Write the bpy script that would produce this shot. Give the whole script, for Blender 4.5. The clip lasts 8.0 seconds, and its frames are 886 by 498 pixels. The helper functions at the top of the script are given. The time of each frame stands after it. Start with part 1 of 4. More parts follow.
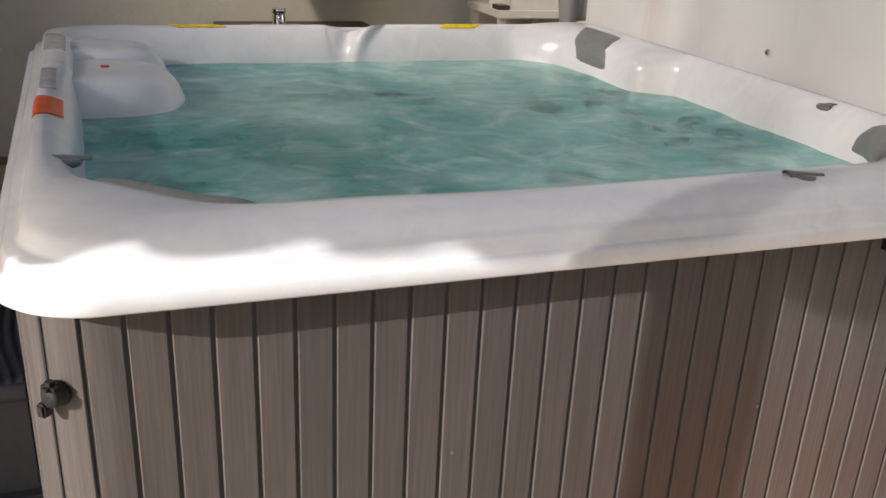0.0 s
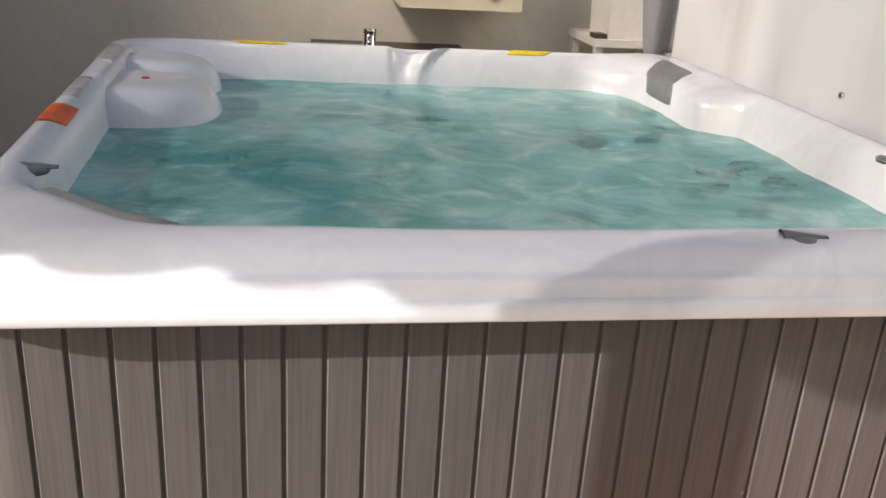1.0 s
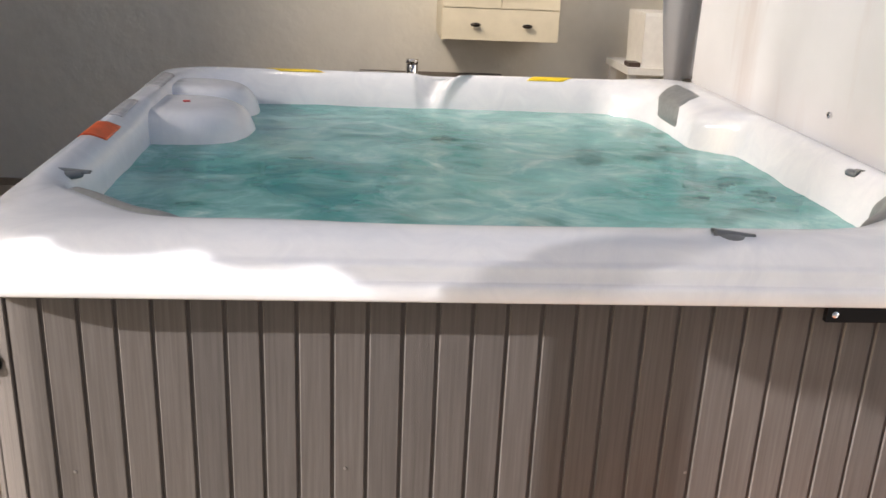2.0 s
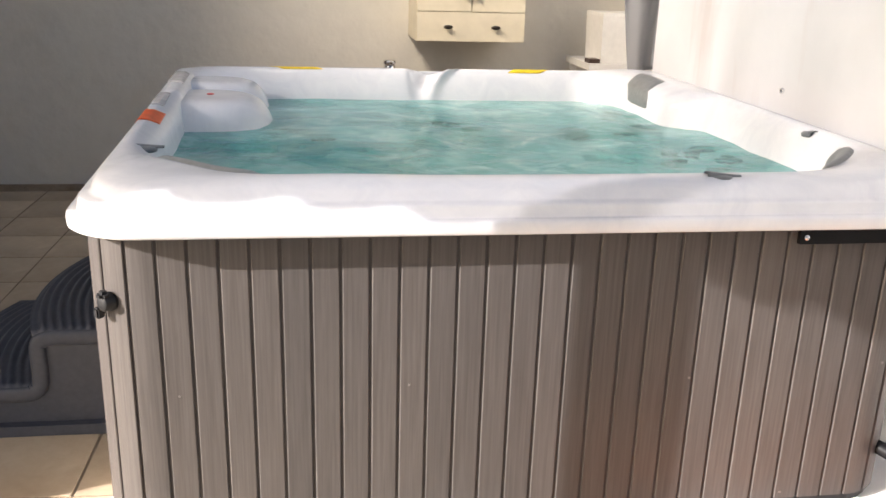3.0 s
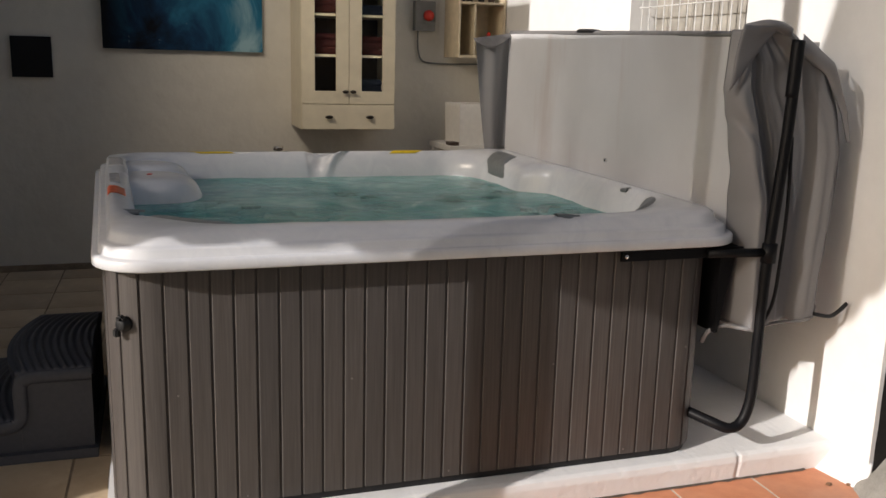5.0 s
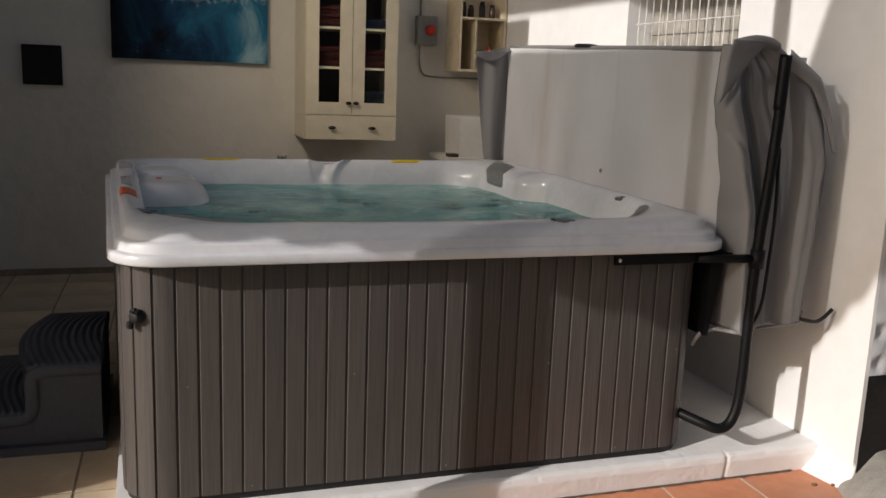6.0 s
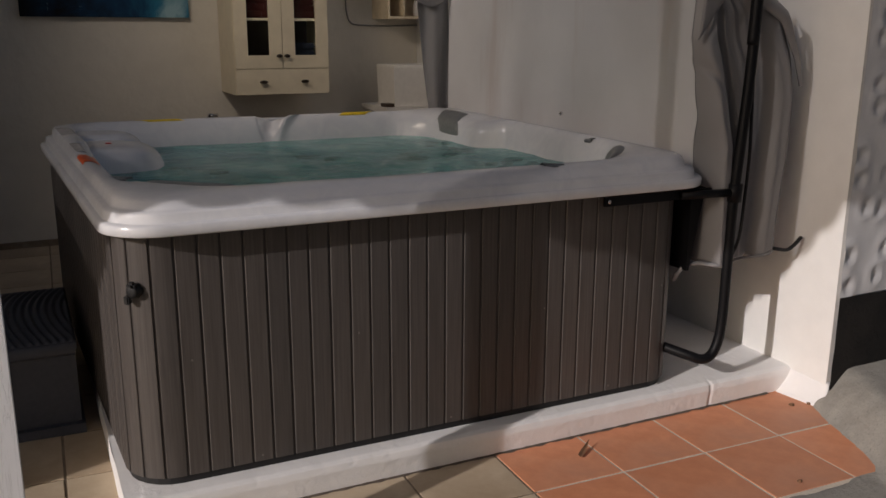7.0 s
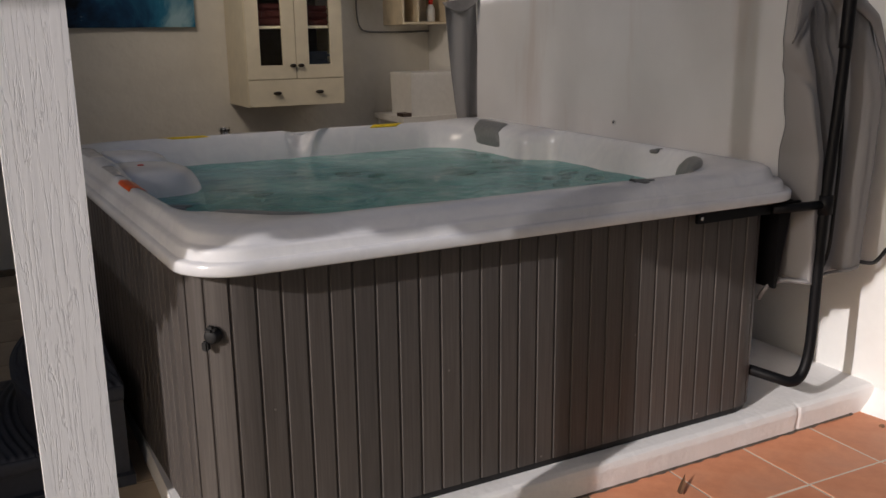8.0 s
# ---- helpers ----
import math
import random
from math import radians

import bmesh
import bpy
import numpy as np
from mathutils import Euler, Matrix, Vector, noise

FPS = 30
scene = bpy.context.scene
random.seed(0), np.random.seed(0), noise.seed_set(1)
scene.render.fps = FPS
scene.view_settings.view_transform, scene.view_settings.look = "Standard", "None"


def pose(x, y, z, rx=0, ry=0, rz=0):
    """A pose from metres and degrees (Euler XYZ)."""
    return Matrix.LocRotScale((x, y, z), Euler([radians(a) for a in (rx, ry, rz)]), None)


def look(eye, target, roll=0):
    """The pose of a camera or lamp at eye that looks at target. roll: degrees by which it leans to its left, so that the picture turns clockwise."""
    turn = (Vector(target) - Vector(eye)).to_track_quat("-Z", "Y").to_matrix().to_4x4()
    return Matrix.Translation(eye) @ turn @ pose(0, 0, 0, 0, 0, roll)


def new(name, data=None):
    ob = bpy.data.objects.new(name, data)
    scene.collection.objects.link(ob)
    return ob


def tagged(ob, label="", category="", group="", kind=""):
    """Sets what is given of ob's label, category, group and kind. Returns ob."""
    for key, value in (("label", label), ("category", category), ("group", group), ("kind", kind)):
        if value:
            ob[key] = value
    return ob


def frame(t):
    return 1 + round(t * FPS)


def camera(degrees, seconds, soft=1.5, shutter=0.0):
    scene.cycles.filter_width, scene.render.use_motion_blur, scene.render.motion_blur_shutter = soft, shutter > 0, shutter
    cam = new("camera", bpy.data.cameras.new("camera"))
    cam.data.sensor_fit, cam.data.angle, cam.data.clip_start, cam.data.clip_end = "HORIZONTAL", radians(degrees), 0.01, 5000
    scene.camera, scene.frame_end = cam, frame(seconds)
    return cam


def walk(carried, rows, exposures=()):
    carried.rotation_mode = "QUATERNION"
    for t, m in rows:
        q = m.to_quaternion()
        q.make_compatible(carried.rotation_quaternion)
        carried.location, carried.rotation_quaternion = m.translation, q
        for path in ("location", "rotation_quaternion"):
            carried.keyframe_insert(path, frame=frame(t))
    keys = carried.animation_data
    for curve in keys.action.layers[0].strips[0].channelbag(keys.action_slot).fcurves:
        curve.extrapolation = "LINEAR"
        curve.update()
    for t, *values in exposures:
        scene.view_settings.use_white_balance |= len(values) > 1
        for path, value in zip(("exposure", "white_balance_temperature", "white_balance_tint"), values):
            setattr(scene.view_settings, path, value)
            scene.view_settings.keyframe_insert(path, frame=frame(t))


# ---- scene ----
cam = camera(53.2, 8.0)
PATH = [
    (0, (0.684, -1.354, 1.524), (1.323, 0.39, 0.783), 2.7),
    (0.5, (0.891, -1.388, 1.524), (1.333, 0.425, 0.805), 1.6),
    (1, (1.076, -1.334, 1.531), (1.404, 0.507, 0.821), 3.6),
    (1.5, (1.237, -1.403, 1.54), (1.405, 0.46, 0.831), 2.5),
    (1.7, (1.284, -1.475, 1.55), (1.42, 0.397, 0.86), 2.4),
    (2.8, (1.082, -1.861, 1.497), (1.353, 0.037, 0.927), 2.0),
    (3, (0.996, -1.936, 1.493), (1.284, -0.054, 0.88), 1.7),
    (3.5, (0.911, -2.173, 1.491), (1.224, -0.276, 0.941), 2.5),
    (4, (0.856, -2.383, 1.492), (1.212, -0.499, 0.922), 2.0),
    (4.5, (0.772, -2.512, 1.5), (1.294, -0.649, 0.992), 2.2),
    (5, (0.626, -2.673, 1.531), (1.246, -0.817, 1.117), 1.5),
    (6.3, (0.541, -2.793, 1.499), (1.183, -0.936, 1.126), 2.8),
    (6.5, (0.482, -2.757, 1.504), (1.166, -0.924, 1.09), 2.9),
    (7, (0.27, -2.619, 1.494), (1.109, -0.869, 1.011), 0.2),
    (7.5, (0.129, -2.427, 1.48), (1.017, -0.714, 0.952), 1.8),
    (8, (0.036, -2.211, 1.51), (0.943, -0.494, 1.034), -0.7),
]
EXPOSURES = [(0.0, 0.5, 6500, 12), (0.5, 0.7, 6450, 13), (1.0, 0.91, 6450, 13), (1.5, 0.96, 6450, 13), (3.0, 1.36, 6500, 13), (3.5, 1.18, 6550, 13), (4.0, 0.58, 6480, 12), (4.5, 0.0, 6480, 12), (5.0, -0.37, 6580, 12), (6.5, -0.82, 6580, 14), (7.0, -1.18, 6630, 16), (7.5, -1.28, 6630, 16), (8.0, -0.85, 6530, 15)]
walk(cam, [(t, look(eye, target, roll)) for t, eye, target, roll in PATH], EXPOSURES)

# ---- world, sun, exposure ----
SUN = Vector((1.0, 0.33, -0.46))
world = bpy.data.worlds.new("sky")
scene.world = world
world.use_nodes = True
wn = world.node_tree.nodes
wn.clear()
sky = wn.new("ShaderNodeTexSky")
sky.sky_type = "NISHITA"
sky.sun_disc = False
sky.dust_density = 3.0
sky.ozone_density = 0.4
sky.sun_elevation = math.atan2(0.46, 1.053)
sky.sun_rotation = math.atan2(-SUN.x, -SUN.y)
bg = wn.new("ShaderNodeBackground")
bg.inputs["Strength"].default_value = 0.098
wo = wn.new("ShaderNodeOutputWorld")
world.node_tree.links.new(sky.outputs[0], bg.inputs["Color"])
world.node_tree.links.new(bg.outputs[0], wo.inputs["Surface"])
sun_data = bpy.data.lights.new("sun", "SUN")
sun_data.energy = 5.0
sun_data.angle = radians(0.53)
sun_data.color = (1.0, 0.965, 0.93)
sun = new("sun", sun_data)
sun.matrix_world = look((-8, -4, 6), Vector((-8, -4, 6)) + SUN)

# fill area lamp added for soft warm light from upper left; no opening built
fill_data = bpy.data.lights.new("upper_left_fill", "AREA")
fill_data.shape = "RECTANGLE"
fill_data.size, fill_data.size_y = 0.9, 0.14
fill_data.energy = 9.0
fill_data.spread = radians(100)
fill_data.color = (1.0, 0.87, 0.69)
fill_light = new("upper_left_fill", fill_data)
fill_light.matrix_world = look((0.60, 2.2, 2.70), (2.05, 3.1, 1.4))


# ---- materials ----
class Mat:
    """A small node-tree builder round one Principled material."""

    def __init__(self, name, rough=0.6, metal=0.0, spec=0.5):
        self.m = bpy.data.materials.new(name)
        self.m.use_nodes = True
        self.t = self.m.node_tree
        self.b = self.t.nodes["Principled BSDF"]
        self.b.inputs["Roughness"].default_value = rough
        self.b.inputs["Metallic"].default_value = metal
        self.b.inputs["Specular IOR Level"].default_value = spec
        self.co = self.node("ShaderNodeTexCoord").outputs["Object"]

    def node(self, kind, **values):
        n = self.t.nodes.new(kind)
        for key, v in values.items():
            n.inputs[key].default_value = v
        return n

    def link(self, a, b):
        self.t.links.new(a, b)

    def stretch(self, scale):
        n = self.node("ShaderNodeMapping")
        n.inputs["Scale"].default_value = scale
        self.link(self.co, n.inputs["Vector"])
        return n.outputs[0]

    def noise(self, scale, detail=4.0, rough=0.55, co=None, distort=0.0):
        n = self.node("ShaderNodeTexNoise", Scale=scale, Detail=detail, Roughness=rough, Distortion=distort)
        self.link(co or self.co, n.inputs["Vector"])
        return n.outputs["Fac"]

    def ramp(self, fac, stops):
        n = self.node("ShaderNodeValToRGB")
        els = n.color_ramp.elements
        while len(els) < len(stops):
            els.new(0.5)
        for e, (p, c) in zip(els, stops):
            e.position = p
            e.color = (*c, 1) if len(c) == 3 else c
        self.link(fac, n.inputs[0])
        return n.outputs["Color"]

    def mix(self, a, b, fac, blend="MIX"):
        n = self.t.nodes.new("ShaderNodeMix")
        n.data_type, n.blend_type = "RGBA", blend
        for sock, v in ((n.inputs[6], a), (n.inputs[7], b), (n.inputs[0], fac)):
            if isinstance(v, (int, float)):
                sock.default_value = v
            elif isinstance(v, tuple):
                sock.default_value = (*v, 1)
            else:
                self.link(v, sock)
        return n.outputs[2]

    def random(self):
        return self.node("ShaderNodeObjectInfo").outputs["Random"]

    def color(self, c):
        if isinstance(c, tuple):
            self.b.inputs["Base Color"].default_value = (*c, 1)
        else:
            self.link(c, self.b.inputs["Base Color"])
        return self

    def rough(self, fac, lo, hi):
        n = self.node("ShaderNodeMapRange")
        n.inputs["To Min"].default_value, n.inputs["To Max"].default_value = lo, hi
        self.link(fac, n.inputs["Value"])
        self.link(n.outputs[0], self.b.inputs["Roughness"])
        return self

    def bump(self, fac, strength, distance):
        n = self.node("ShaderNodeBump", Strength=strength, Distance=distance)
        self.link(fac, n.inputs["Height"])
        last = self.b.inputs["Normal"].links
        if last:
            self.link(last[0].from_socket, n.inputs["Normal"])
        self.link(n.outputs[0], self.b.inputs["Normal"])
        return self


def simple(name, c, rough=0.5, metal=0.0, vary=0.12, scale=30.0, bump=0.15, depth=0.001):
    m = Mat(name, rough, metal)
    f = m.noise(scale, 5)
    lo, hi = tuple(v * (1 - vary) for v in c), tuple(min(1, v * (1 + vary)) for v in c)
    m.color(m.ramp(f, [(0.3, lo), (0.7, hi)]))
    m.rough(m.noise(scale * 0.3, 3), max(0.02, rough - 0.08), min(1, rough + 0.08))
    if bump:
        m.bump(f, bump, depth)
    return m.m


def plaster(name, c, stain=(0.55, 0.5, 0.42), amount=0.25, lump=0.012, grit=0.0):
    m = Mat(name, 0.85, spec=0.25)
    big, mid, fine = m.noise(1.3, 5, 0.6, distort=0.4), m.noise(9, 6, 0.6), m.noise(160, 3)
    base = m.ramp(mid, [(0.25, tuple(v * 0.93 for v in c)), (0.75, c)])
    patch = m.ramp(big, [(0.52, (0, 0, 0)), (0.78, (amount,) * 3)])
    m.color(m.mix(base, stain, patch))
    m.bump(m.noise(4.5, 4, 0.5), 0.5, lump).bump(mid, 0.4, lump * 0.3).bump(fine, 0.3, 0.001)
    if grit:
        m.bump(m.noise(55, 5, 0.6), 0.7, grit)
    return m.m


def acrylic():
    m = Mat("white_acrylic", 0.16)
    marble = m.noise(7, 6, 0.65, distort=1.2)
    m.color(m.ramp(marble, [(0.35, (0.715, 0.72, 0.745)), (0.62, (0.79, 0.79, 0.80))]))
    m.rough(m.noise(14, 3), 0.17, 0.28)
    m.bump(m.noise(3, 2), 0.1, 0.004)
    m.b.inputs["Coat Weight"].default_value = 0.15
    m.b.inputs["Coat Roughness"].default_value = 0.06
    return m.m


def plank_plastic(name="grey_brown_plank"):
    m = Mat(name, 0.5)
    grain = m.noise(6, 6, 0.6, m.stretch((22, 22, 0.6)), 0.3)
    fine = m.noise(30, 4, 0.6, m.stretch((30, 30, 0.5)))
    tone = m.ramp(grain, [(0.28, (0.063, 0.0545, 0.050)), (0.55, (0.090, 0.079, 0.073)), (0.78, (0.114, 0.102, 0.096))])
    shade = m.ramp(m.random(), [(0.0, (0.82, 0.82, 0.82)), (1.0, (1.08, 1.06, 1.04))])
    m.color(m.mix(tone, shade, 1.0, "MULTIPLY"))
    m.rough(grain, 0.42, 0.6)
    m.bump(fine, 0.35, 0.0012)
    return m.m


def tile(name, lo, hi, dirt):
    m = Mat(name, 0.6)
    f, big = m.noise(12, 6, 0.65), m.noise(2.2, 4)
    c = m.ramp(f, [(0.3, lo), (0.7, hi)])
    shade = m.ramp(m.random(), [(0.0, (0.86, 0.86, 0.86)), (1.0, (1.05, 1.05, 1.05))])
    c = m.mix(c, shade, 1.0, "MULTIPLY")
    m.color(m.mix(c, dirt, m.ramp(big, [(0.45, (0, 0, 0)), (0.72, (0.5,) * 3)])))
    m.rough(f, 0.45, 0.75)
    m.bump(f, 0.3, 0.002).bump(m.noise(150, 2), 0.2, 0.0006)
    return m.m


def concrete(name, lo, hi):
    m = Mat(name, 0.9, spec=0.2)
    f = m.noise(5, 8, 0.7)
    c = m.ramp(f, [(0.3, lo), (0.7, hi)])
    grit = m.ramp(m.noise(140, 3), [(0.6, (0, 0, 0)), (0.7, (0.5,) * 3)])
    m.color(m.mix(c, tuple(v * 0.45 for v in lo), grit))
    m.bump(f, 0.6, 0.02).bump(m.noise(90, 4), 0.6, 0.004)
    return m.m


# material of the added sun block, which lets part of the sun through
def sun_block_cloth():
    m = Mat("pale_sun_block", 0.9, spec=0.1)
    c = m.ramp(m.noise(300, 3), [(0.3, (0.62, 0.58, 0.52)), (0.7, (0.70, 0.66, 0.60))])
    m.color(c)
    thin = m.node("ShaderNodeBsdfTranslucent")
    m.link(c, thin.inputs["Color"])
    mixer = m.t.nodes.new("ShaderNodeMixShader")
    mixer.inputs[0].default_value = 0.2
    m.link(m.b.outputs[0], mixer.inputs[1])
    m.link(thin.outputs[0], mixer.inputs[2])
    weave = m.t.nodes.new("ShaderNodeMixShader")
    dapple_noise = m.noise(1.5, 1, 0.4, m.stretch((1.0, 1.5, 0.45)), 0.2)
    sep = m.node("ShaderNodeSeparateXYZ")
    m.link(m.co, sep.inputs[0])
    shift = m.node("ShaderNodeMath")
    shift.operation = "ADD"
    shift.inputs[1].default_value = 2.0
    m.link(sep.outputs["Y"], shift.inputs[0])
    lift = m.node("ShaderNodeMath")
    lift.operation = "SUBTRACT"
    lift.inputs[1].default_value = 2.75
    m.link(sep.outputs["Z"], lift.inputs[0])
    # more sun passes at the outer upper corner, to brighten the right wall
    outer = m.ramp(shift.outputs[0], [(0.38, (1, 1, 1)), (0.66, (0, 0, 0))])
    upper = m.ramp(lift.outputs[0], [(0.05, (0, 0, 0)), (0.50, (1, 1, 1))])
    corner_pass = m.mix(outer, upper, 1.0, "MULTIPLY")
    dapple_pass = m.ramp(dapple_noise, [(0.30, (0.10,) * 3), (0.70, (0.20,) * 3)])
    m.link(m.mix(dapple_pass, (0.24, 0.24, 0.24), corner_pass), weave.inputs[0])
    m.link(mixer.outputs[0], weave.inputs[1])
    m.link(m.node("ShaderNodeBsdfTransparent").outputs[0], weave.inputs[2])
    m.link(weave.outputs[0], m.t.nodes["Material Output"].inputs["Surface"])
    return m.m


def tar():
    m = Mat("black_tarred_base", 0.75, spec=0.3)
    f, big = m.noise(6, 8, 0.7), m.noise(4.5, 5, 0.7, distort=0.8)
    c = m.ramp(f, [(0.3, (0.006, 0.006, 0.006)), (0.7, (0.022, 0.019, 0.017))])
    m.color(m.mix(c, (0.10, 0.07, 0.045), m.ramp(big, [(0.62, (0, 0, 0)), (0.68, (0.75,) * 3)])))
    m.bump(f, 0.6, 0.02).bump(m.noise(60, 4), 0.5, 0.004)
    return m.m


def vinyl(name, c):
    m = Mat(name, 0.48)
    cloth = m.ramp(m.noise(2.5, 5), [(0.3, tuple(v * 0.9 for v in c)), (0.7, c)])
    # faint warm vertical streaks, darker than the rest of the vinyl
    runs = m.noise(3.0, 4, 0.6, m.stretch((1.6, 1.6, 0.22)), 0.3)
    m.color(m.mix(cloth, tuple(v * f for v, f in zip(c, (0.78, 0.70, 0.66))), m.ramp(runs, [(0.56, (0, 0, 0)), (0.74, (0.6,) * 3)])))
    m.rough(m.noise(8, 3), 0.42, 0.58)
    m.bump(m.noise(3.2, 3, 0.5, m.stretch((1.2, 1.2, 0.35))), 0.35, 0.012)
    m.bump(m.noise(420, 2), 0.25, 0.0006)
    return m.m


def water_material():
    m = Mat("turquoise_water", 0.15)
    streak = m.noise(5.0, 9, 0.66, m.stretch((1.0, 1.1, 1.0)), 0.7)
    big = m.noise(1.9, 4, 0.6, distort=0.5)
    body = m.ramp(big, [(0.36, (0.105, 0.40, 0.365)), (0.64, (0.52, 0.83, 0.76))])
    foam = m.ramp(streak, [(0.48, (0, 0, 0)), (0.58, (0.25,) * 3), (0.70, (0.70,) * 3)])
    m.color(m.mix(body, (0.76, 0.90, 0.87), foam))
    m.bump(m.noise(9, 7, 0.66, None, 1.2), 0.22, 0.012)
    m.b.inputs["IOR"].default_value = 1.33
    clear = m.node("ShaderNodeBsdfTransparent")
    clear.inputs["Color"].default_value = (0.55, 0.86, 0.84, 1)
    out = m.t.nodes["Material Output"]
    mixer = m.t.nodes.new("ShaderNodeMixShader")
    amount = m.node("ShaderNodeMapRange")
    amount.inputs["To Min"].default_value, amount.inputs["To Max"].default_value = 0.75, 0.05
    m.link(streak, amount.inputs["Value"])
    m.link(amount.outputs[0], mixer.inputs[0])
    m.link(m.b.outputs[0], mixer.inputs[1])
    m.link(clear.outputs[0], mixer.inputs[2])
    m.link(mixer.outputs[0], out.inputs["Surface"])
    return m.m


def painted_wood():
    m = Mat("cracked_white_paint", 0.6)
    grain = m.noise(5, 6, 0.6, m.stretch((14, 14, 0.8)), 0.8)
    crack = m.ramp(grain, [(0.47, (1, 1, 1)), (0.49, (0, 0, 0)), (0.51, (1, 1, 1))])
    m.color(m.mix((0.72, 0.72, 0.73), (0.86, 0.86, 0.875), crack))
    m.bump(crack, 0.5, 0.003).bump(grain, 0.3, 0.003)
    return m.m


def painting():
    m = Mat("wave_painting", 0.6, spec=0.2)
    sep = m.node("ShaderNodeSeparateXYZ")
    m.link(m.co, sep.inputs[0])
    swirl = m.noise(1.7, 6, 0.6, distort=0.6)
    fine = m.noise(9, 6, 0.7, distort=1.0)
    c = m.ramp(swirl, [(0.36, (0.002, 0.004, 0.010)), (0.48, (0.006, 0.045, 0.11)), (0.6, (0.02, 0.16, 0.27)), (0.72, (0.30, 0.48, 0.55))])
    side = m.ramp(sep.outputs["X"], [(0.02, (0.04, 0.04, 0.05)), (0.35, (1, 1, 1))])
    c = m.mix(c, side, 1.0, "MULTIPLY")
    c = m.mix(c, (0.35, 0.5, 0.55), m.ramp(fine, [(0.66, (0, 0, 0)), (0.74, (0.4,) * 3)]))
    crest = m.node("ShaderNodeMath")
    crest.operation = "MULTIPLY_ADD"
    crest.inputs[1].default_value = 0.55
    m.link(fine, crest.inputs[0])
    m.link(sep.outputs["Z"], crest.inputs[2])
    c = m.mix(c, (0.62, 0.66, 0.66), m.ramp(crest.outputs[0], [(0.70, (0, 0, 0)), (0.76, (0.45,) * 3), (0.82, (0, 0, 0))]))
    m.color(c)
    return m.m


def glass():
    m = Mat("cabinet_glass", 0.03)
    m.color((0.9, 0.95, 0.95))
    m.b.inputs["Transmission Weight"].default_value = 1.0
    m.b.inputs["IOR"].default_value = 1.15
    return m.m


M_ACRYL = acrylic()
M_PLANK = plank_plastic()
# groove shade put into a darker brown than the planks
M_JOINT = simple("shaded_joint_brown", (0.055, 0.046, 0.041), 0.6)
M_BASE = simple("black_base_plastic", (0.012, 0.012, 0.013), 0.6)
M_WATER = water_material()
M_PILLOW = simple("grey_pillow_foam", (0.20, 0.205, 0.20), 0.45, scale=60)
M_JET = simple("dark_grey_jet_plastic", (0.022, 0.045, 0.042), 0.35)
M_KNOB = simple("grey_valve_plastic", (0.16, 0.165, 0.165), 0.4)
M_BLACK = simple("black_plastic", (0.006, 0.006, 0.007), 0.6)
M_VENT = simple("matt_black_vent", (0.005, 0.005, 0.006), 0.85)
M_STEEL = simple("black_powder_coat", (0.006, 0.006, 0.007), 0.5, scale=200, bump=0.2)
M_STEEL.node_tree.nodes["Principled BSDF"].inputs["Specular IOR Level"].default_value = 0.2
M_CHROME = simple("chrome", (0.75, 0.75, 0.76), 0.08, 1.0, bump=0)
M_SCREW = simple("brown_screw_head", (0.22, 0.20, 0.19), 0.35, 0.6, bump=0)
M_ORANGE = simple("orange_sticker", (0.75, 0.11, 0.02), 0.4, bump=0)
M_YELLOW = simple("yellow_sticker", (0.80, 0.58, 0.02), 0.4, bump=0)
M_FILM = simple("clear_film_label", (0.55, 0.53, 0.52), 0.15, bump=0)
M_RED = simple("red_print", (0.45, 0.03, 0.02), 0.5, bump=0)
M_WALL = plaster("white_plaster", (0.76, 0.725, 0.65), amount=0.32, lump=0.022)
M_WALL2 = plaster("bright_white_plaster", (0.83, 0.82, 0.795), amount=0.12, lump=0.008)
M_KERB = plaster("white_painted_concrete", (0.86, 0.85, 0.84), (0.5, 0.47, 0.43), 0.14, 0.007, 0.0022)
M_STUCCO = plaster("grey_white_stucco", (0.62, 0.62, 0.63), amount=0.15, lump=0.004)
M_TAR = tar()
M_GROUND = concrete("grey_concrete", (0.24, 0.23, 0.205), (0.40, 0.38, 0.34))
M_GROUT = concrete("brown_stained_grout", (0.17, 0.125, 0.085), (0.40, 0.33, 0.25))
M_MORTAR = concrete("pale_mortar", (0.62, 0.54, 0.44), (0.74, 0.67, 0.57))
M_CREAM = tile("cream_floor_tile", (0.55, 0.43, 0.295), (0.66, 0.545, 0.395), (0.30, 0.20, 0.115))
M_TERRA = tile("terracotta_tile", (0.62, 0.235, 0.115), (0.76, 0.33, 0.175), (0.52, 0.30, 0.21))
M_VINYL = vinyl("pale_grey_vinyl", (0.70, 0.695, 0.70))
# same vinyl as the panels, darkened in colour for the shade on the flaps
M_DRAPE = vinyl("shaded_vinyl", (0.25, 0.243, 0.246))
M_VINYL_D = simple("grey_vinyl_edge", (0.20, 0.19, 0.185), 0.5)
M_STEP = simple("slate_grey_step_plastic", (0.060, 0.065, 0.083), 0.5, scale=50)
M_CAB = simple("cream_painted_wood", (0.72, 0.645, 0.49), 0.42, scale=12, vary=0.05, bump=0.08)
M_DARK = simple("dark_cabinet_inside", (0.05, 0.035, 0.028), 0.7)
M_BRONZE = simple("dark_bronze", (0.05, 0.04, 0.032), 0.35, 0.8)
M_GLASS = glass()
M_PIC = painting()
M_COUNTER = simple("dark_brown_worktop", (0.06, 0.038, 0.028), 0.4)
M_WHITE = simple("white_plastic", (0.76, 0.74, 0.70), 0.45, vary=0.04)
